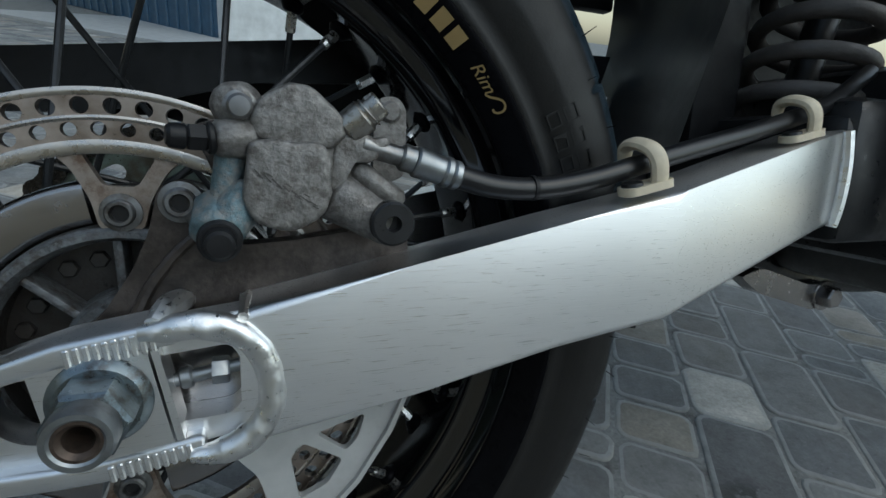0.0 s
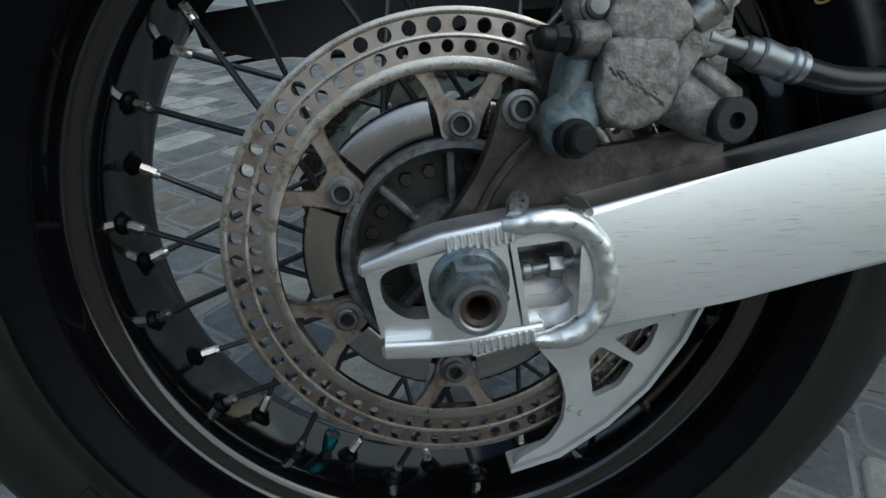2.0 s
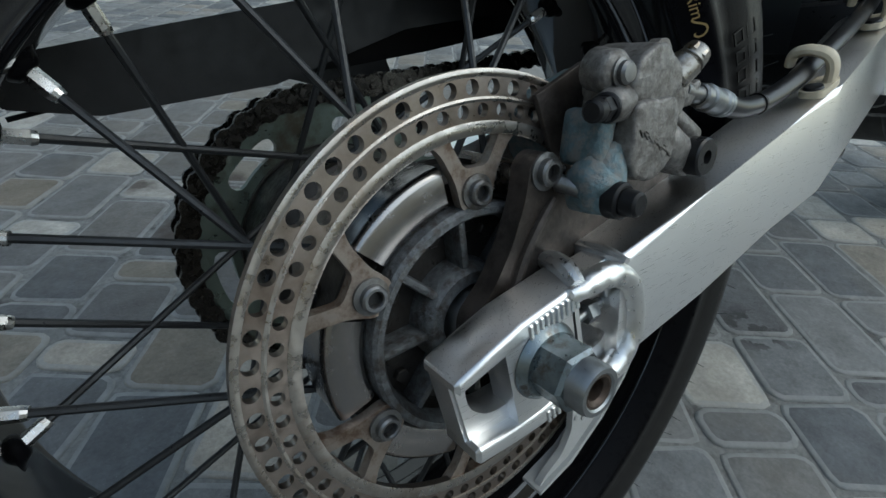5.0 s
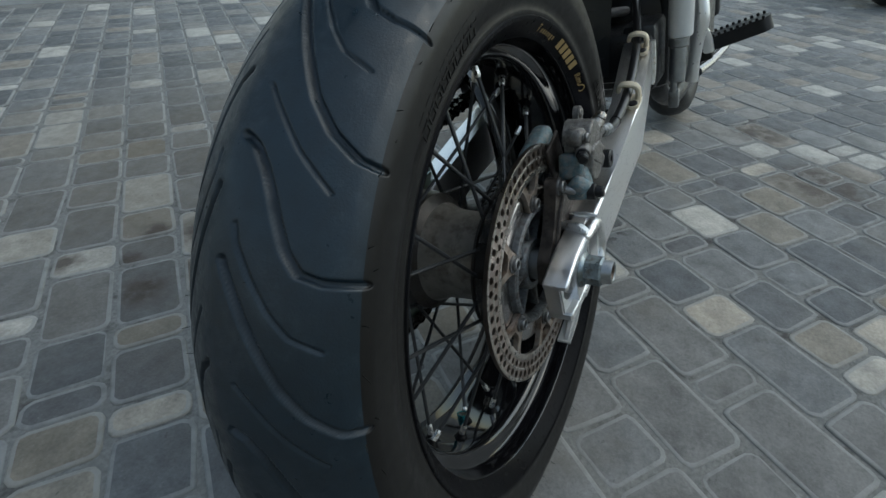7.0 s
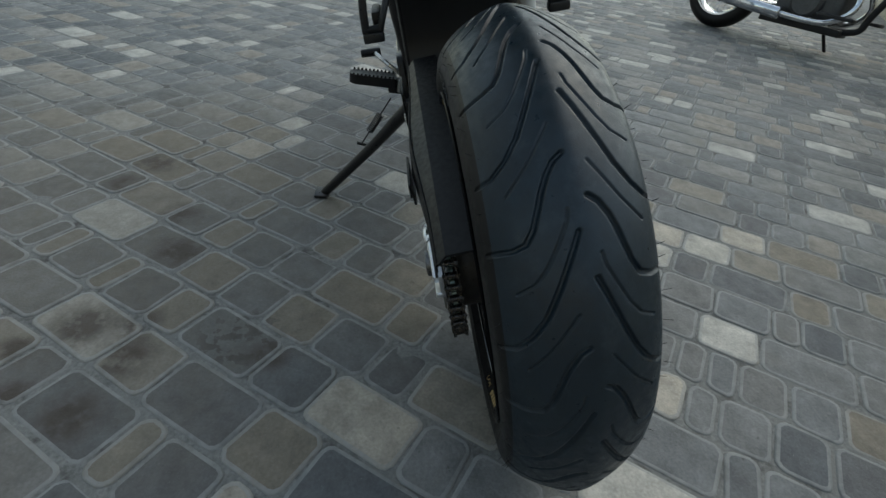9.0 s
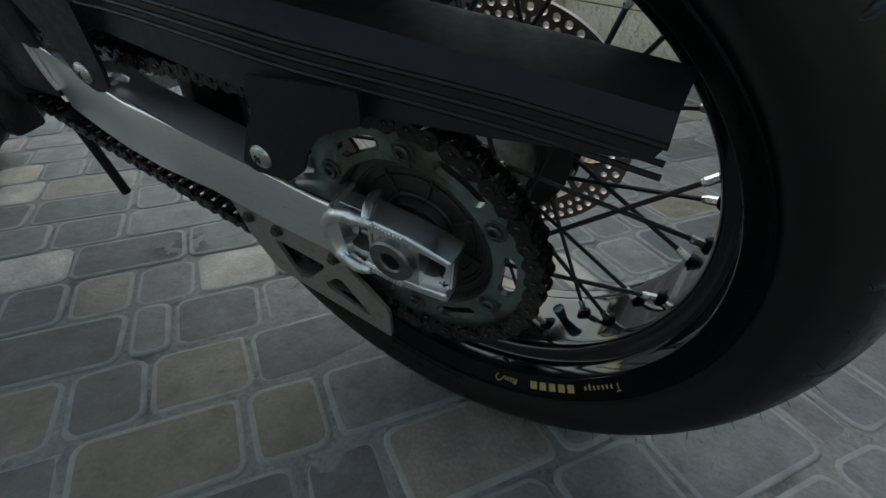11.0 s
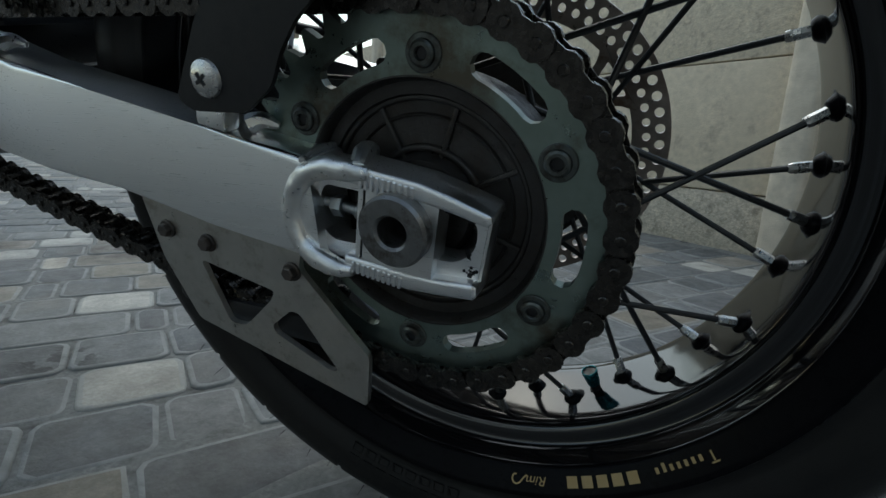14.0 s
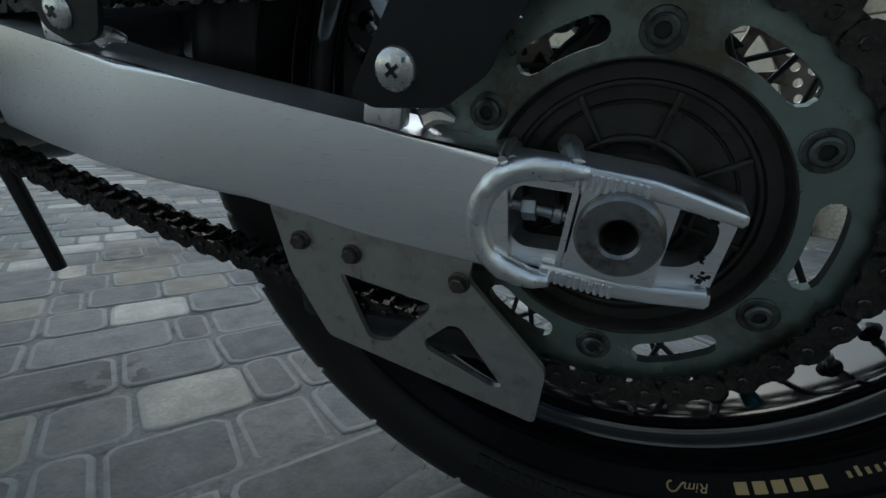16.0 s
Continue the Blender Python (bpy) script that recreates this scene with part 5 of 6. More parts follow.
for x, z, t in ((0.1095, 0.0425, 0.0), (0.313, 0.0865, 0.0)):
    part("guard_mount", joined(moved(box(0.020, 0.012, 0.014, 0.002), Matrix.Translation((x, 0.1190, z + 0.008)) @ Matrix.Rotation(radians(-12), 4, "Y")), tube([(x - 0.014, 0.112, z + 0.002), (x - 0.020, 0.108, z + 0.0035), (x - 0.028, 0.104, z + 0.000)], [0.006, 0.005, 0.002], 8)), WELD, swing, "welded guard mount")

# inner mudguard
mud = bmesh.new()
rows_m = []
for i in range(20):
    z = 0.100 + i * 0.0165
    x0 = 0.317 + (z - 0.10) * 0.30 if z < 0.2 else 0.347 + (z - 0.2) * 0.15 - (z - 0.2) ** 2 * 2.0
    rows_m.append([mud.verts.new((x0 + 0.045 * j / 8 + 0.010 * math.sin(math.pi * j / 8), -0.072 + j * 0.018 + (0.035 * (j / 8) ** 2 if z > 0.165 else 0), z)) for j in range(9)])
for p, q in zip(rows_m, rows_m[1:]):
    for j in range(8):
        mud.faces.new((p[j], p[j + 1], q[j + 1], q[j]))
bmesh.ops.solidify(mud, geom=mud.faces[:], thickness=0.004)
part("inner_mudguard", mud, MUDP, bike, "curved black plastic inner mudguard", smooth=50)

# shock absorber
shock_a, shock_b = Vector((0.498, -0.005, 0.095)), Vector((0.565, -0.005, 0.345))
ax = (shock_b - shock_a).normalized()
sx = ax.cross(Vector((0, 1, 0))).normalized()
sy = ax.cross(sx)
coil = [shock_a + ax * (0.02 + 0.033 * t / 24) + (sx * math.cos(2 * math.pi * t / 24) + sy * math.sin(2 * math.pi * t / 24)) * 0.046 for t in range(0, 24 * 6 + 1, 2)]
shock = part("shock_absorber", joined(rod(shock_a - ax * 0.02, shock_b, 0.013, 20), rod(shock_a - ax * 0.005, shock_a + ax * 0.015, 0.050, 32, bevel=0.003), rod(shock_b - ax * 0.03, shock_b + ax * 0.02, 0.046, 32, bevel=0.004)), BLACKM, bike, "rear shock absorber with grey coil spring")
part("coil_spring", tube(coil, 0.0075, 12, 2), mat("grey spring paint", (0.11, 0.10, 0.095), 0.55, scale=90, bump=0.0005), shock, "dull grey coil spring")
part("damper_rod", rod(shock_a + ax * 0.02, shock_a + ax * 0.12, 0.007, 16), CHROME, shock, "shiny damper rod")
part("suspension_link", moved(joined(plate(rounded([(0.495, -0.010), (0.520, -0.004), (0.580, -0.022), (0.612, -0.022), (0.616, -0.044), (0.590, -0.046), (0.520, -0.026)], 0.006), [], -0.030, -0.046), hexbolt((0.602, -0.046, -0.033), 0.010, 0.010, -1, False, 0.014, True)), Matrix.Translation((-0.064, 0, 0.016))), HUBS, bike, "silver suspension link with bolt")

# frame, engine and the rest ahead of the rear wheel
frame_ob = part("frame", joined(tube([(0.55, -0.10, 0.10), (0.53, -0.115, 0.25), (0.50, -0.11, 0.42), (0.30, -0.10, 0.52), (-0.05, -0.08, 0.58)], 0.018, 12), tube([(0.55, 0.10, 0.10), (0.53, 0.115, 0.25), (0.50, 0.11, 0.42), (0.30, 0.10, 0.52), (-0.05, 0.08, 0.58)], 0.018, 12), tube([(0.55, -0.09, 0.10), (0.60, -0.09, 0.0), (0.75, -0.10, -0.05), (1.00, -0.09, -0.03), (1.12, -0.04, 0.25), (1.15, 0, 0.55)], 0.017, 12), tube([(0.55, 0.09, 0.10), (0.60, 0.09, 0.0), (0.75, 0.10, -0.05), (1.00, 0.09, -0.03), (1.12, 0.04, 0.25), (1.15, 0, 0.55)], 0.017, 12), box(0.10, 0.24, 0.16, 0.02, (0.575, 0, 0.10))), BLACKM, bike, "black steel motorcycle frame")
engine = part("engine", joined(box(0.36, 0.20, 0.20, 0.03, (0.82, 0, 0.07), 3), box(0.20, 0.17, 0.22, 0.02, (0.93, 0, 0.25), 3), rod((0.78, 0.08, 0.06), (0.78, 0.135, 0.06), 0.075, 40, bevel=0.012), rod((0.82, -0.08, 0.07), (0.82, -0.15, 0.07), 0.085, 40, bevel=0.014), box(0.07, 0.05, 0.10, 0.012, (0.64, 0.115, 0.075), 3)), ENGINE, bike, "dark cast engine with side covers", smooth=40)
part("clutch_cover", rod((0.90, 0.10, 0.04), (0.90, 0.142, 0.04), 0.055, 36, bevel=0.010), HUBS, engine, "grey alloy side cover")
for k in range(6):
    part("cooling_fin", box(0.215, 0.185, 0.004, 0.0015, (0.93, 0, 0.18 + k * 0.026)), ENGINE, engine)
# Plain black boxes added to darken the bright gap around the shock.
part("air_box", joined(box(0.26, 0.035, 0.40, 0.012, (0.60, 0.085, 0.36)), box(0.20, 0.12, 0.22, 0.02, (0.70, 0.0, 0.40))), BLACKP, bike, "black filler box ahead of the rear wheel")
part("battery_box", box(0.055, 0.12, 0.34, 0.012, (0.425, 0.055, 0.27)), BLACKP, bike, "black box added to darken the gap beside the shock")
part("tail_section", joined(box(0.62, 0.18, 0.10, 0.03, (0.12, 0, 0.56), 3), moved(box(0.30, 0.15, 0.02, 0.006), Matrix.Translation((0.20, 0, 0.50)) @ Matrix.Rotation(radians(-6), 4, "Y"))), BLACKP, bike, "black tail section and seat base", smooth=40)
part("air_box", box(0.20, 0.18, 0.24, 0.03, (0.44, 0, 0.43), 3), BLACKP, bike, "black filler box ahead of the rear wheel", smooth=40)
part("fuel_tank", box(0.50, 0.26, 0.22, 0.06, (0.88, 0, 0.55), 3), BLACKM, bike, "dark fuel tank", smooth=50)


def footpeg(s):
    peg = part("footpeg", joined(moved(plate(rounded([(0.612, 0.152), (0.664, 0.152), (0.660, 0.250), (0.648, 0.262), (0.628, 0.262), (0.616, 0.250)], 0.006), [], 0.050, 0.072), Matrix(((1, 0, 0, 0), (0, 0, s, 0), (0, 1, 0, 0), (0, 0, 0, 1)))), box(0.030, 0.040, 0.034, 0.005, (0.634, s * 0.150, 0.052), 2)), BLACKP, bike, "black serrated footpeg", smooth=30)
    for i in range(11):
        for x in (0.616, 0.660):
            part("peg_tooth", moved(box(0.006, 0.0045, 0.006, 0.001, segs=1), Matrix.Translation((x, s * (0.160 + i * 0.0092), 0.0735))), BLACKP, peg)
    part("peg_pivot", joined(rod((0.612, s * 0.143, 0.044), (0.612, s * 0.143, 0.072), 0.006, 12), hexbolt((0.634, s * 0.134, 0.052), 0.009, 0.008, s, False, 0, True)), STEEL, peg)

    turn = Matrix.Translation((0.634, s * 0.145, 0.056)) @ Matrix.Rotation(radians(16) * s, 4, "X") @ Matrix.Translation((-0.634, -s * 0.145, -0.056))
    for ob in (peg, *peg.children):
        ob.data.transform(turn)


footpeg(-1)
footpeg(1)
# alloy hangers and the rear brake parts
hanger = part("footrest_hanger", plate(rounded([(0.600, 0.020), (0.575, 0.055), (0.595, 0.110), (0.555, 0.215), (0.585, 0.235), (0.640, 0.120), (0.665, 0.060), (0.640, 0.015)], 0.012), [rounded([(0.605, 0.060), (0.612, 0.100), (0.632, 0.090), (0.640, 0.055)], 0.006)], -0.125, -0.140), POLISH, bike, "polished alloy footrest hanger", smooth=30)
part("hanger_arm", joined(tube([(0.585, -0.150, 0.175), (0.582, -0.156, 0.120), (0.580, -0.152, 0.086), (0.580, -0.149, 0.050), (0.582, -0.146, 0.018)], [0.010, 0.013, 0.011, 0.009, 0.011], 16), tube([(0.582, -0.154, 0.108), (0.598, -0.164, 0.085), (0.606, -0.168, 0.060)], [0.008, 0.008, 0.009], 12)), POLISH, hanger, "polished alloy arm", smooth=60)
part("hanger_bolt", hexbolt((0.60, -0.140, 0.030), 0.008, 0.008, -1, False, 0.011, True), STEEL, hanger)
part("master_cylinder", joined(rod((0.482, -0.136, 0.045), (0.486, -0.136, 0.098), 0.012, 24, bevel=0.002), rod((0.486, -0.136, 0.096), (0.487, -0.136, 0.113), 0.015, 24, bevel=0.003), rod((0.480, -0.132, 0.030), (0.476, -0.132, 0.058), 0.005, 12), box(0.014, 0.016, 0.030, 0.003, (0.484, -0.132, 0.018))), STEEL, hanger, "zinc brake master cylinder")
part("heel_guard", lathe([(0.0, 0.0), (0.0165, 0.0), (0.0180, 0.003), (0.0180, 0.185), (0.0, 0.185)], 28, "z", at=(0.488, -0.138, 0.112)), WHITET, hanger, "white plastic guard tube")
part("brake_pedal", tube([(0.62, -0.150, 0.022), (0.70, -0.165, 0.020), (0.80, -0.185, 0.030), (0.86, -0.19, 0.040)], [0.009, 0.008, 0.007, 0.010], 10), HUBS, bike, "alloy brake pedal")
part("hanger_plate", plate(rounded([(0.585, 0.000), (0.570, 0.060), (0.590, 0.130), (0.640, 0.130), (0.665, 0.050), (0.640, 0.000)], 0.012), [], 0.125, 0.138), BLACKM, bike, "black footrest hanger")
lever = part("gear_lever", tube([(0.700, 0.140, 0.060), (0.705, 0.165, 0.085), (0.730, 0.185, 0.100), (0.760, 0.195, 0.104)], [0.006, 0.0055, 0.0055, 0.0055], 10), NIPPLE, bike, "bright gear lever with rubber tip")
part("lever_rubber", rod((0.760, 0.180, 0.104), (0.760, 0.230, 0.106), 0.010, 16, bevel=0.002), BLACKP, lever)
# passenger peg hangers
for s in (-1, 1):
    hang = part("passenger_hanger", joined(
        tube([(0.37, s * 0.105, 0.46), (0.35, s * 0.155, 0.34), (0.34, s * 0.168, 0.290), (0.34, s * 0.172, 0.245)], 0.007, 10),
        tube([(0.40, s * 0.095, 0.38), (0.36, s * 0.120, 0.310), (0.34, s * 0.140, 0.265), (0.34, s * 0.150, 0.240)], 0.006, 10),
        box(0.022, 0.036, 0.016, 0.003, (0.340, s * 0.160, 0.238), 2)), BLACKM, bike, "black tubular passenger footpeg hanger", smooth=30)
    part("folded_peg", joined(box(0.075, 0.016, 0.026, 0.004, (0.385, s * 0.150, 0.262), 2), rod((0.340, s * 0.143, 0.250), (0.340, s * 0.176, 0.250), 0.007, 14, bevel=0.001)), BLACKP, hang, "folded rubber passenger footpeg")
# side stand
stand = part("side_stand", joined(tube([(0.585, 0.125, 0.015), (0.602, 0.165, -0.020), (0.625, 0.225, -0.075), (0.655, 0.330, -0.160), (0.676, 0.410, -0.222)], [0.017, 0.016, 0.014, 0.013, 0.012], 14), box(0.060, 0.040, 0.055, 0.008, (0.585, 0.118, 0.012), 2), moved(box(0.055, 0.038, 0.010, 0.004), Matrix.Translation((0.678, 0.418, -0.2215)) @ Matrix.Rotation(radians(14), 4, "X"))), BLACKM, bike, "black steel side stand, folded out", smooth=40)
sp0, sp1 = Vector((0.628, 0.170, 0.028)), Vector((0.650, 0.270, -0.085))
sd = (sp1 - sp0).normalized()
s1 = sd.cross(Vector((1, 0, 0))).normalized()
s2 = sd.cross(s1)
part("stand_spring", joined(tube([sp0 + sd * 0.055 + sd * (0.055 * t / 80) + (s1 * math.cos(t * 0.785) + s2 * math.sin(t * 0.785)) * 0.0085 for t in range(81)], 0.0018, 6, 1), rod(sp0, sp0 + sd * 0.058, 0.0018, 8), rod(sp0 + sd * 0.108, sp1 + sd * 0.006, 0.0018, 8), rod(sp1 + Vector((0, -0.02, -0.012)), sp1 + Vector((0.0, 0.012, 0.004)), 0.004, 8)), BLACKM, stand, "coiled stand spring")
part("hanging_tube", tube([(0.470, 0.102, 0.020), (0.464, 0.102, -0.028), (0.459, 0.102, -0.0935)], 0.006, 12), BLACKP, bike, "black breather tube")
# front wheel and fork
FW = 1.455
front_tyre = part("front_tyre", lathe([(0.222, -0.045), (0.232, -0.056), (0.262, -0.060), (0.285, -0.050), (0.302, -0.028), (0.307, 0.0), (0.302, 0.028), (0.285, 0.050), (0.262, 0.060), (0.232, 0.056), (0.222, 0.045)], 96, at=(FW, 0, -0.012)), RUBBER, bike, "black front tyre", smooth=50)
front_rim = part("front_rim", lathe([(0.226, -0.048), (0.214, -0.046), (0.200, -0.02), (0.198, 0), (0.200, 0.02), (0.214, 0.046), (0.226, 0.048), (0.204, 0.02), (0.204, -0.02)], 96, closed=True, at=(FW, 0, -0.012)), RIM, bike, "black front rim", smooth=50)
part("front_hub", rod((FW, -0.06, -0.012), (FW, 0.06, -0.012), 0.03, 24, bevel=0.004), HUBM, front_rim)
for k in range(24):
    a = radians(15 * k)
    part("front_spoke", rod((FW + 0.03 * math.cos(a + 0.9), 0.03 * (-1) ** k, -0.012 + 0.03 * math.sin(a + 0.9)), (FW + 0.2 * math.cos(a), 0.0, -0.012 + 0.2 * math.sin(a)), 0.002, 6), SPOKE, front_rim)
for s in (-1, 1):
    part("fork_leg", rod((FW + 0.01, s * 0.09, -0.02), (FW - 0.27, s * 0.09, 0.66), 0.027, 20, bevel=0.004), BLACKM, bike)

# ---- other parked motorcycles ----


def parked_motorcycle(label, m):
    """A cruiser; x runs from its rear axle to its front axle."""
    root = new("parked_motorcycle")
    root.matrix_world = m
    tagged(root, label, "motorcycle", "motorcycles parked along the fence")
    for wx, r, w in ((0.0, 0.325, 0.075), (1.62, 0.33, 0.06)):
        t = part("tyre", lathe([(r - 0.10, -w * 0.7), (r - 0.085, -w * 0.95), (r - 0.05, -w), (r - 0.02, -w * 0.8), (r, -w * 0.3), (r, w * 0.3), (r - 0.02, w * 0.8), (r - 0.05, w), (r - 0.085, w * 0.95), (r - 0.10, w * 0.7)], 72, at=(wx, 0, r)), RUBBER, root, smooth=50)
        rm = part("rim", lathe([(r - 0.092, -w * 0.8), (r - 0.105, -w * 0.78), (r - 0.125, -w * 0.3), (r - 0.125, w * 0.3), (r - 0.105, w * 0.78), (r - 0.092, w * 0.8), (r - 0.118, w * 0.3), (r - 0.118, -w * 0.3)], 72, closed=True, at=(wx, 0, r)), CHROME, root, "chrome rim", smooth=50)
        part("hub", rod((wx, -0.06, r), (wx, 0.06, r), 0.045, 24, bevel=0.006), HUBM, rm)
        part("wheel_disc", lathe([(0.06, -0.062), (0.115, -0.062), (0.115, -0.058), (0.06, -0.058)], 48, closed=True, at=(wx, 0, r)), DISC, rm)
        for k in range(28):
            a = radians(360 / 28 * k)
            part("spoke", rod((wx + 0.04 * math.cos(a + 0.8), 0.035 * (-1) ** k, r + 0.04 * math.sin(a + 0.8)), (wx + (r - 0.125) * math.cos(a), 0, r + (r - 0.125) * math.sin(a)), 0.0022, 5), CHROME, rm)
    part("engine_block", joined(box(0.46, 0.24, 0.26, 0.04, (0.72, 0, 0.36), 3), moved(box(0.16, 0.18, 0.30, 0.03), Matrix.Translation((0.86, 0, 0.55)) @ Matrix.Rotation(radians(25), 4, "Y")), moved(box(0.16, 0.18, 0.30, 0.03), Matrix.Translation((0.60, 0, 0.55)) @ Matrix.Rotation(radians(-25), 4, "Y")), rod((0.72, 0.10, 0.33), (0.72, 0.17, 0.33), 0.11, 40, bevel=0.02), rod((0.72, -0.10, 0.33), (0.72, -0.17, 0.33), 0.11, 40, bevel=0.02)), ENGINE, root, "dark engine with round covers", smooth=40)
    for s in (-1, 1):
        part("exhaust_pipe", joined(tube([(0.98, s * 0.08, 0.50), (1.04, s * 0.14, 0.34), (0.90, s * 0.17, 0.22), (0.55, s * 0.18, 0.22)], 0.021, 14), rod((0.60, s * 0.19, 0.22), (-0.22, s * 0.20, 0.27), 0.045, 28, r2=0.050, bevel=0.01)), CHROME, root, "chrome exhaust with silencer", smooth=50)
        part("fork", rod((1.62, s * 0.10, 0.33), (1.28, s * 0.10, 1.02), 0.026, 18), CHROME, root, "chrome fork leg")
        part("rear_damper", rod((0.05, s * 0.13, 0.36), (0.16, s * 0.13, 0.66), 0.028, 16, bevel=0.004), CHROME, root)
        part("footboard", box(0.24, 0.09, 0.025, 0.006, (1.00, s * 0.26, 0.27), 2), BLACKM, root)
    part("frame", joined(tube([(1.30, 0, 0.92), (1.12, 0, 0.35), (1.02, 0, 0.19), (0.45, 0, 0.19), (0.30, 0, 0.40)], 0.024, 12), tube([(1.30, 0, 0.92), (0.8, 0, 0.80), (0.3, 0, 0.60), (0.0, 0.1, 0.33)], 0.022, 12), box(0.60, 0.16, 0.05, 0.01, (0.70, 0, 0.17), 2)), BLACKM, root)
    part("tank", moved(box(0.56, 0.28, 0.20, 0.07, segs=4), Matrix.Translation((0.96, 0, 0.86)) @ Matrix.Rotation(radians(-8), 4, "Y")), BLACKM, root, "black fuel tank", smooth=60)
    part("seat", box(0.62, 0.28, 0.10, 0.04, (0.36, 0, 0.72), 3), BLACKP, root, smooth=60)
    part("rear_fender", strip([(0.36 * math.cos(radians(a)), -0.09, 0.325 + 0.36 * math.sin(radians(a))) for a in range(20, 161, 10)], [(0.36 * math.cos(radians(a)), 0.09, 0.325 + 0.36 * math.sin(radians(a))) for a in range(20, 161, 10)], 0.004), BLACKM, root, smooth=60)
    part("front_fender", strip([(1.62 + 0.36 * math.cos(radians(a)), -0.07, 0.33 + 0.36 * math.sin(radians(a))) for a in range(40, 171, 10)], [(1.62 + 0.36 * math.cos(radians(a)), 0.07, 0.33 + 0.36 * math.sin(radians(a))) for a in range(40, 171, 10)], 0.004), BLACKM, root, smooth=60)
    part("handlebar", tube([(1.20, -0.42, 1.06), (1.26, -0.28, 1.12), (1.28, 0, 1.08), (1.26, 0.28, 1.12), (1.20, 0.42, 1.06)], 0.014, 12), CHROME, root)
    part("headlamp", joined(rod((1.36, 0, 0.96), (1.48, 0, 0.95), 0.085, 28, bevel=0.03)), CHROME, root)
    part("stand_leg", rod((0.80, 0.12, 0.20), (0.86, 0.26, 0.0), 0.012, 12), BLACKM, root)
    return root


cruiser = parked_motorcycle("black cruiser with chrome exhausts parked beside the fence", Matrix.Translation((3.86, -2.66, 0)) @ Matrix.Rotation(radians(207), 4, "Z") @ Matrix.Rotation(radians(-5), 4, "X"))
second = copy_thing(cruiser, Matrix.Translation((4.35, -1.0, 0)) @ Matrix.Rotation(radians(10), 4, "Z") @ Matrix.Rotation(radians(-5), 4, "X"))
tagged(second, "black cruiser parked behind another on the paving")

# ---- fence ----
WALL_A = radians(-35.5)
WALL_M = Matrix.Translation((0.85, -2.60, 0)) @ Matrix.Rotation(WALL_A, 4, "Z")
fence = part("wall_south", box(13.4, 0.05, 1.10, 0.0, (0, -0.075, 0.55)), CONC, None, "weathered concrete panel fence")
fence.matrix_world = WALL_M
tagged(fence, category="fence", kind="structure")
BAY = 1.68
for i in range(-4, 4):
    for z0, z1, stuff in ((-0.01, 0.206, CONC), (0.210, 0.666, SMOOTHC), (0.670, 1.120, ROUGHC)):
        pm = box(BAY - 0.10, 0.045, z1 - z0, 0.006, (BAY * (i + 0.5), -0.0275 + rng.uniform(-0.004, 0.004), (z0 + z1) / 2))
        part("concrete_panel", pm, stuff, fence)
    part("fence_post", joined(box(0.11, 0.13, 1.18, 0.030, (BAY * i, -0.01, 0.59), 3)), POST, fence, "pale concrete post")

# Unseen wall, added so the rim mirrors less of the bright horizon.
added_wall = part("wall_west", box(0.2, 12.0, 2.2, 0.01, (-4.6, 3.0, 1.1)), SMOOTHC, None, "unseen plain beige wall, added to darken low reflections")
tagged(added_wall, category="wall", kind="structure")

# ---- kerb, apron and building across the yard ----
KA = radians(-36.5)
kerb = part("kerb", box(12.0, 0.12, 0.16, 0.008, (0, 0, -0.05)), CONC_B, None, "pale grey concrete kerb along the apron")
kerb.matrix_world = Matrix.Translation((2.1, 2.98, 0)) @ Matrix.Rotation(KA, 4, "Z")
tagged(kerb, category="kerb", kind="structure")
apron = part("concrete_apron", box(14.0, 3.0, 0.10, 0.004, (0, 1.56, -0.035)), CONC_B, None, "smooth pale concrete apron")
apron.matrix_world = Matrix.Translation((2.9, 2.39, 0)) @ Matrix.Rotation(KA, 4, "Z")
tagged(apron, category="pavement", kind="structure")
house = new("building")
house.matrix_world = Matrix.Translation((-0.18, 6.0, 0)) @ Matrix.Rotation(radians(33), 4, "Z")
tagged(house, "building with a blue sheet wall and a white wall, unseen upper part added to cut sky light", "building")
# Wall foot is in view; the height above is added to block skylight.
part("wall", joined(box(7.0, 0.2, 7.0, 0.01, (3.5, 0.1, 3.5))), WHITEW, house, "white rendered wall")
part("side_wall", joined(box(0.2, 6.0, 7.0, 0.01, (0.1, 3.2, 3.5))), BLUEP, house, "blue painted sheet wall")
for k in range(24):
    part("wall_rib", box(0.02, 0.05, 6.9, 0.006, (-0.008, 0.3 + k * 0.25, 3.46), 1), BLUEP, house)
part("roof", box(7.6, 7.0, 0.15, 0.02, (3.5, 3.2, 7.07)), CONC_B, house)
part("window", box(1.2, 0.05, 1.0, 0.01, (2.2, -0.005, 1.7)), BLACKM, house)

# ---- paving: rows of stones in three lengths ----
ROW_A, ROW_W, ROW_0 = radians(55.0), 0.1200, -0.010
U, V = Vector((math.cos(ROW_A), math.sin(ROW_A), 0)), Vector((-math.sin(ROW_A), math.cos(ROW_A), 0))
LENGTHS = (0.060, 0.093, 0.125, 0.186)
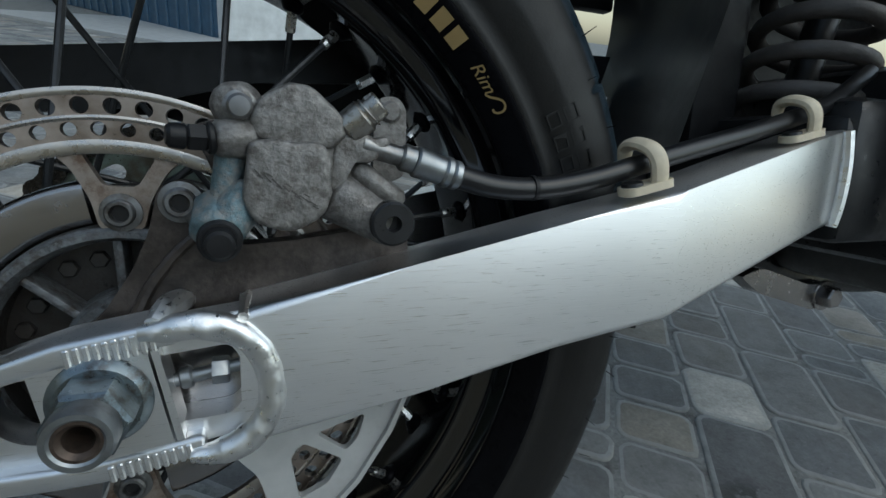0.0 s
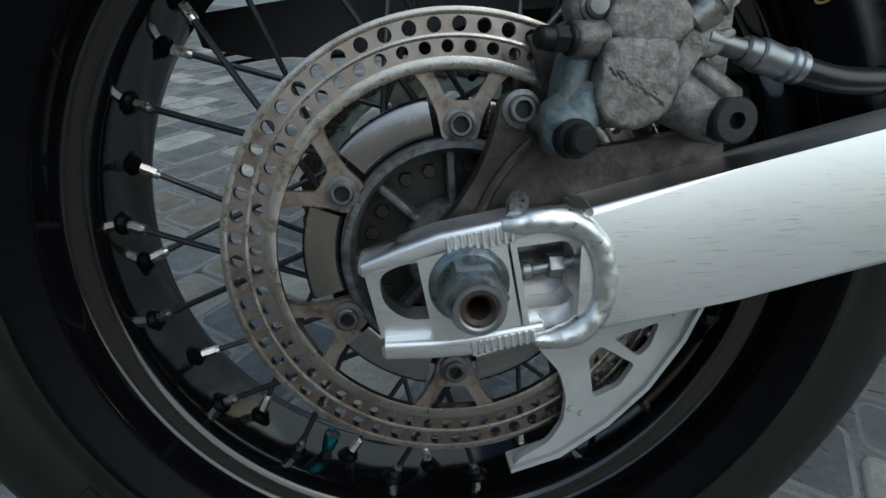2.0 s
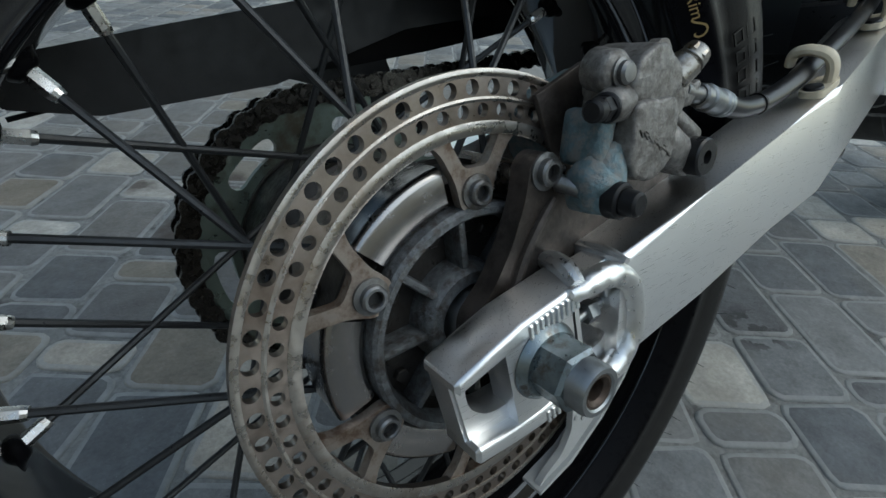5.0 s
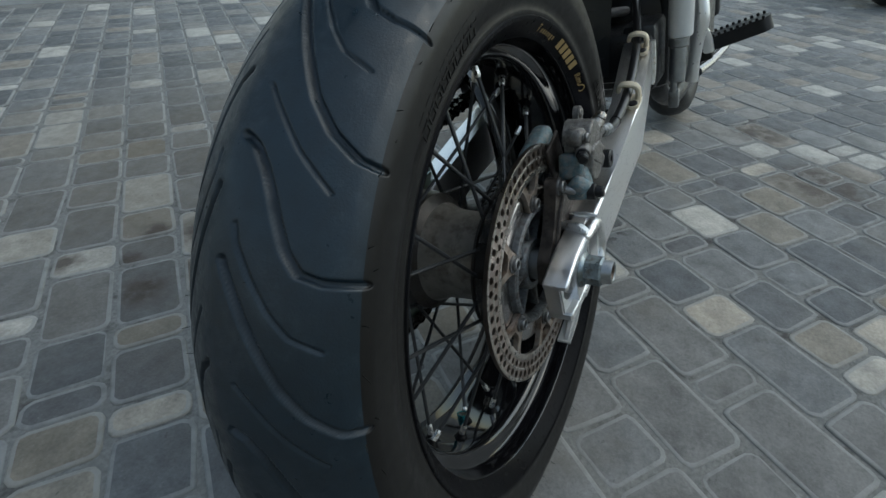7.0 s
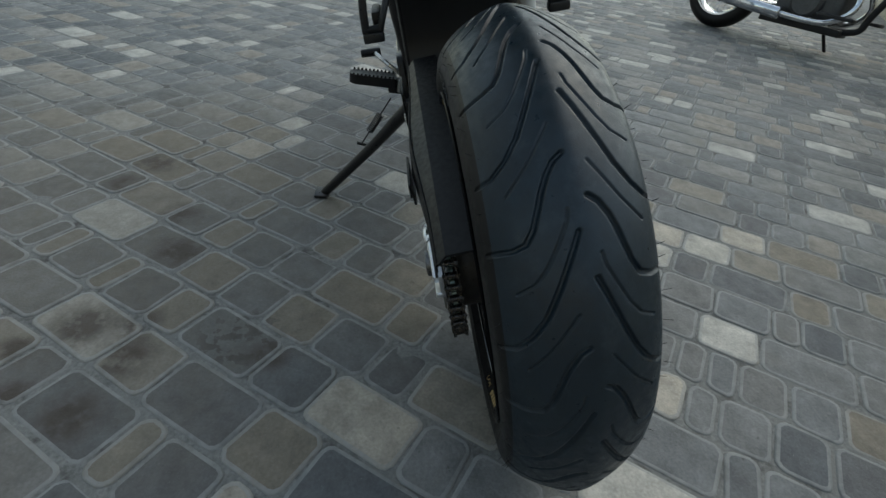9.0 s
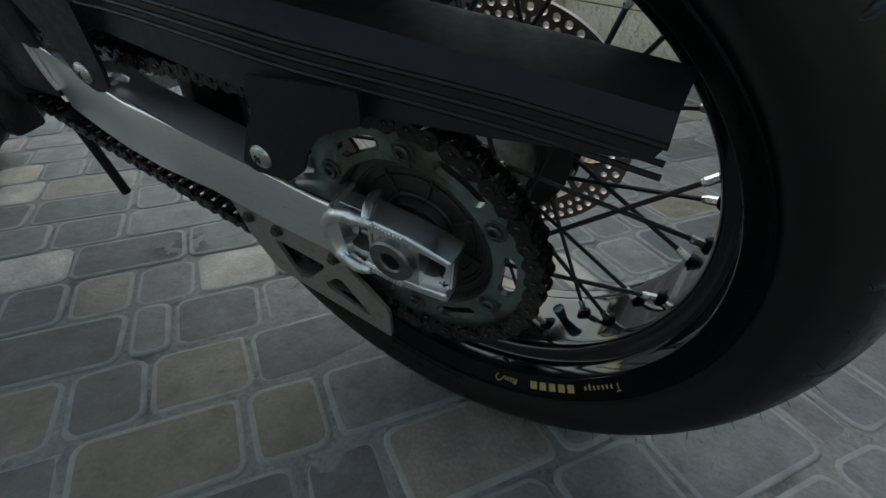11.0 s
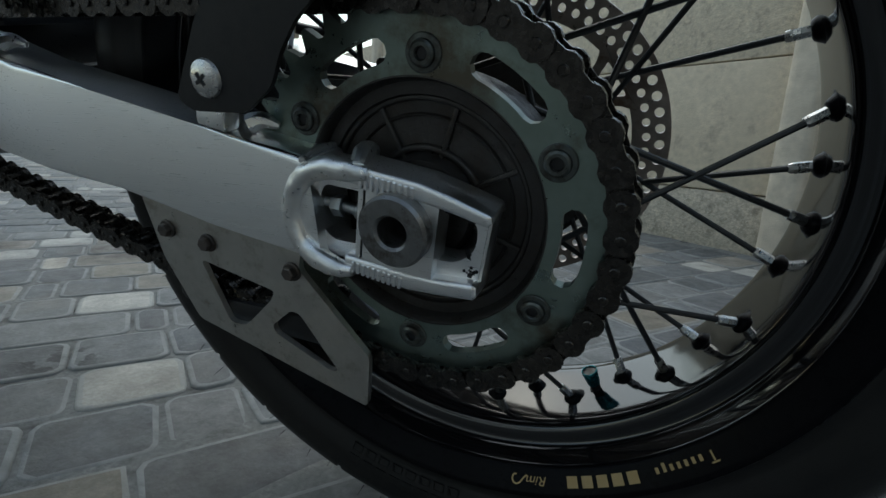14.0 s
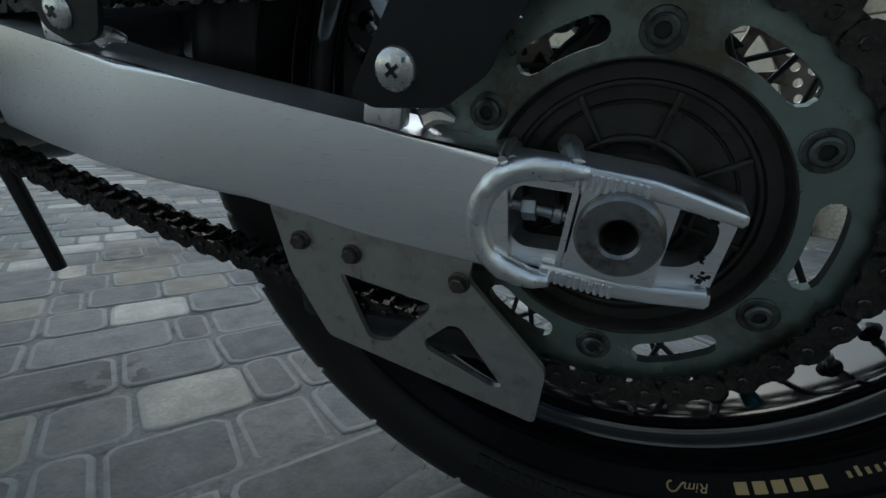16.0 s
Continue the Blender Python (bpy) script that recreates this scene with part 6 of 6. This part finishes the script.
# where each laid row starts, its stones in order (x, s, m, l by length) and their tones (dark, grey, brown, pale)
LAID = {
    -7: (0.185, "msl", "pgd"), -6: (0.040, "mxlm", "gdgd"), -5: (-0.538, "xmmlsmml", "ggggpdgd"),
    -4: (-0.455, "mlxlxmssssmlm", "pgggdpgbddbdp"), -3: (-0.512, "sxxslmsmxlsml", "gggggggdgdbdb"),
    -2: (-0.484, "sxxssmlmsslx", "ggpgggdbdbdb"), -1: (-0.408, "lllslmmsm", "gggbbddbd"),
    0: (-0.636, "sxslmlsmmmmll", "gggpgbddbdbdp"), 1: (-0.508, "sxlmslmlsm", "gggggpddbd"),
    2: (-0.022, "lmlmll", "dbdbpg"), 3: (0.060, "mxmxlsml", "dpdbddbp"), 4: (0.162, "sxmlsl", "bddgpd"), 5: (0.260, "msxl", "gdpg"),
}


def stone_rings(length, width, kind):
    """Outlines of a paver from its top face down: (inset, height) for each ring."""
    rings = ((0.0080, 0.0), (0.0036, -0.0004), (0.0010, -0.0014), (0.0, -0.0042), (0.0, -0.035)) if kind == 0 else ((0.0070, 0.0), (0.0017, -0.0014), (0.0, -0.0046), (0.0, -0.02))
    out = []
    for inset, z in rings:
        hx, hy, c = length / 2 - inset, width / 2 - inset, max(0.006, 0.019 - inset * 0.7)
        ring = []
        for sx_, sy_ in ((1, 1), (-1, 1), (-1, -1), (1, -1)):
            steps = (8, 45, 82) if kind == 0 else (15, 75)
            for a in steps:
                if sx_ * sy_ > 0:
                    q = radians(a)
                else:
                    q = radians(90 - a)
                ring.append((sx_ * (hx - c + c * math.cos(q)), sy_ * (hy - c + c * math.sin(q)), z))
        out.append(ring)
    return out


def stone_mesh(length, jitter, tone):
    rg = random.Random(jitter)
    rings = stone_rings(length - 0.003 + rg.uniform(-0.003, 0.002), ROW_W - 0.004 + rg.uniform(-0.003, 0.002), 0)
    bm = bmesh.new()
    shift = [rg.uniform(-0.0025, 0.0025) for _ in range(12)]
    vs = [[bm.verts.new((x + shift[i] * 0.6, y + shift[(i + 5) % 12] * 0.6, z + (shift[i] * 0.15 if z > -0.002 else 0))) for i, (x, y, z) in enumerate(r)] for r in rings]
    bm.faces.new(vs[0])
    for k, (a, b) in enumerate(zip(vs, vs[1:])):
        for i in range(12):
            f = bm.faces.new((a[i], b[i], b[(i + 1) % 12], a[(i + 1) % 12]))
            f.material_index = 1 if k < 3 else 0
    bmesh.ops.recalc_face_normals(bm, faces=bm.faces)
    me = bpy.data.meshes.new("paving_stone")
    bm.to_mesh(me)
    bm.free()
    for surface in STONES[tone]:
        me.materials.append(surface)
    for p in me.polygons:
        p.use_smooth = True
    me.set_sharp_from_angle(angle=radians(60))
    return me


stone_meshes = {(l, j, p): stone_mesh(LENGTHS[l], 10 * l + j, p) for l in range(4) for j in range(5) for p in TONES}
pavement = part("pavement", box(0.3, 0.3, 0.004, 0, (-1.6, 1.2, -0.030)), SAND, None, "grey and beige concrete paving stones in rows")
tagged(pavement, category="pavement", kind="structure")
laid = random.Random(11)
stones = []
for row in range(-60, 100):
    v_c = ROW_0 + ROW_W * (row + 0.5)
    start, codes, tones = LAID.get(row, (laid.uniform(-0.1, 0.1), "", ""))
    s = start
    seq = []
    for ch, tone in zip(codes, tones):
        k = "xsml".index(ch)
        seq.append((s + LENGTHS[k] / 2, k, tone))
        s += LENGTHS[k]
    while s < 15.0:
        k = laid.choices((0, 1, 2, 3), (0.12, 0.26, 0.34, 0.28))[0]
        seq.append((s + LENGTHS[k] / 2, k, laid.choices("dgbp", (0.30, 0.40, 0.22, 0.08))[0]))
        s += LENGTHS[k]
    s = start
    while s > -7.0:
        k = laid.choices((0, 1, 2, 3), (0.12, 0.26, 0.34, 0.28))[0]
        seq.append((s - LENGTHS[k] / 2, k, laid.choices("dgbp", (0.30, 0.40, 0.22, 0.08))[0]))
        s -= LENGTHS[k]
    for u_c, k, tone in seq:
        c = U * u_c + V * v_c
        stones.append((c.x, c.y, k, tone))
w_n = Vector((-math.sin(WALL_A), math.cos(WALL_A)))
k_n = Vector((-math.sin(KA), math.cos(KA)))
stones = [q for q in stones if (q[0] - 0.85) * w_n.x + (q[1] + 2.60) * w_n.y > 0.03 and (q[0] - 2.1) * k_n.x + (q[1] - 2.98) * k_n.y < -0.12 and -3.5 < q[0] < 9.5 and -6.5 < q[1] < 11]
mid = Vector((0.12, 0.10))
stones.sort(key=lambda q: (q[0] - mid.x) ** 2 + ((q[1] - mid.y)) ** 2)
for x, y, l, tone in stones[:300]:
    ob = new("paving_stone", stone_meshes[l, laid.randrange(5), tone])
    ob.parent = pavement
    ob.matrix_basis = Matrix.Translation((x, y, laid.uniform(-0.0025, 0.0012))) @ Matrix.Rotation(ROW_A + radians(laid.gauss(0, 0.9)) + (math.pi if laid.random() < 0.5 else 0), 4, "Z") @ Matrix.Rotation(radians(laid.gauss(0, 0.35)), 4, "X")
verts, faces, mats = [], [], []
ca, sa = math.cos(ROW_A), math.sin(ROW_A)
for x, y, l, tone in stones[300:]:
    rings = stone_rings(LENGTHS[l] - 0.003 + laid.uniform(-0.003, 0.002), ROW_W - 0.004 + laid.uniform(-0.003, 0.002), 1)
    base, dz, tw = len(verts), laid.uniform(-0.0025, 0.0015), radians(laid.gauss(0, 0.8))
    c2, s2_ = math.cos(ROW_A + tw), math.sin(ROW_A + tw)
    for r in rings:
        verts += [(x + c2 * px - s2_ * py, y + s2_ * px + c2 * py, pz + dz) for px, py, pz in r]
    faces.append(tuple(base + i for i in range(8)))
    mats.append(0)
    for k in range(3):
        for i in range(8):
            j = (i + 1) % 8
            faces.append((base + 8 * k + i, base + 8 * k + 8 + i, base + 8 * k + 8 + j, base + 8 * k + j))
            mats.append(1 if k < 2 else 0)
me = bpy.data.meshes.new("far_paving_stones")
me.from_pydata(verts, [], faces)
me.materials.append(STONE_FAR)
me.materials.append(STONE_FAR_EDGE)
me.polygons.foreach_set("material_index", mats)
me.polygons.foreach_set("use_smooth", [True] * len(faces))
me.update()
me.set_sharp_from_angle(angle=radians(50))
far = new("far_paving_stones", me)
far.parent = pavement
tagged(far, kind="stuff")
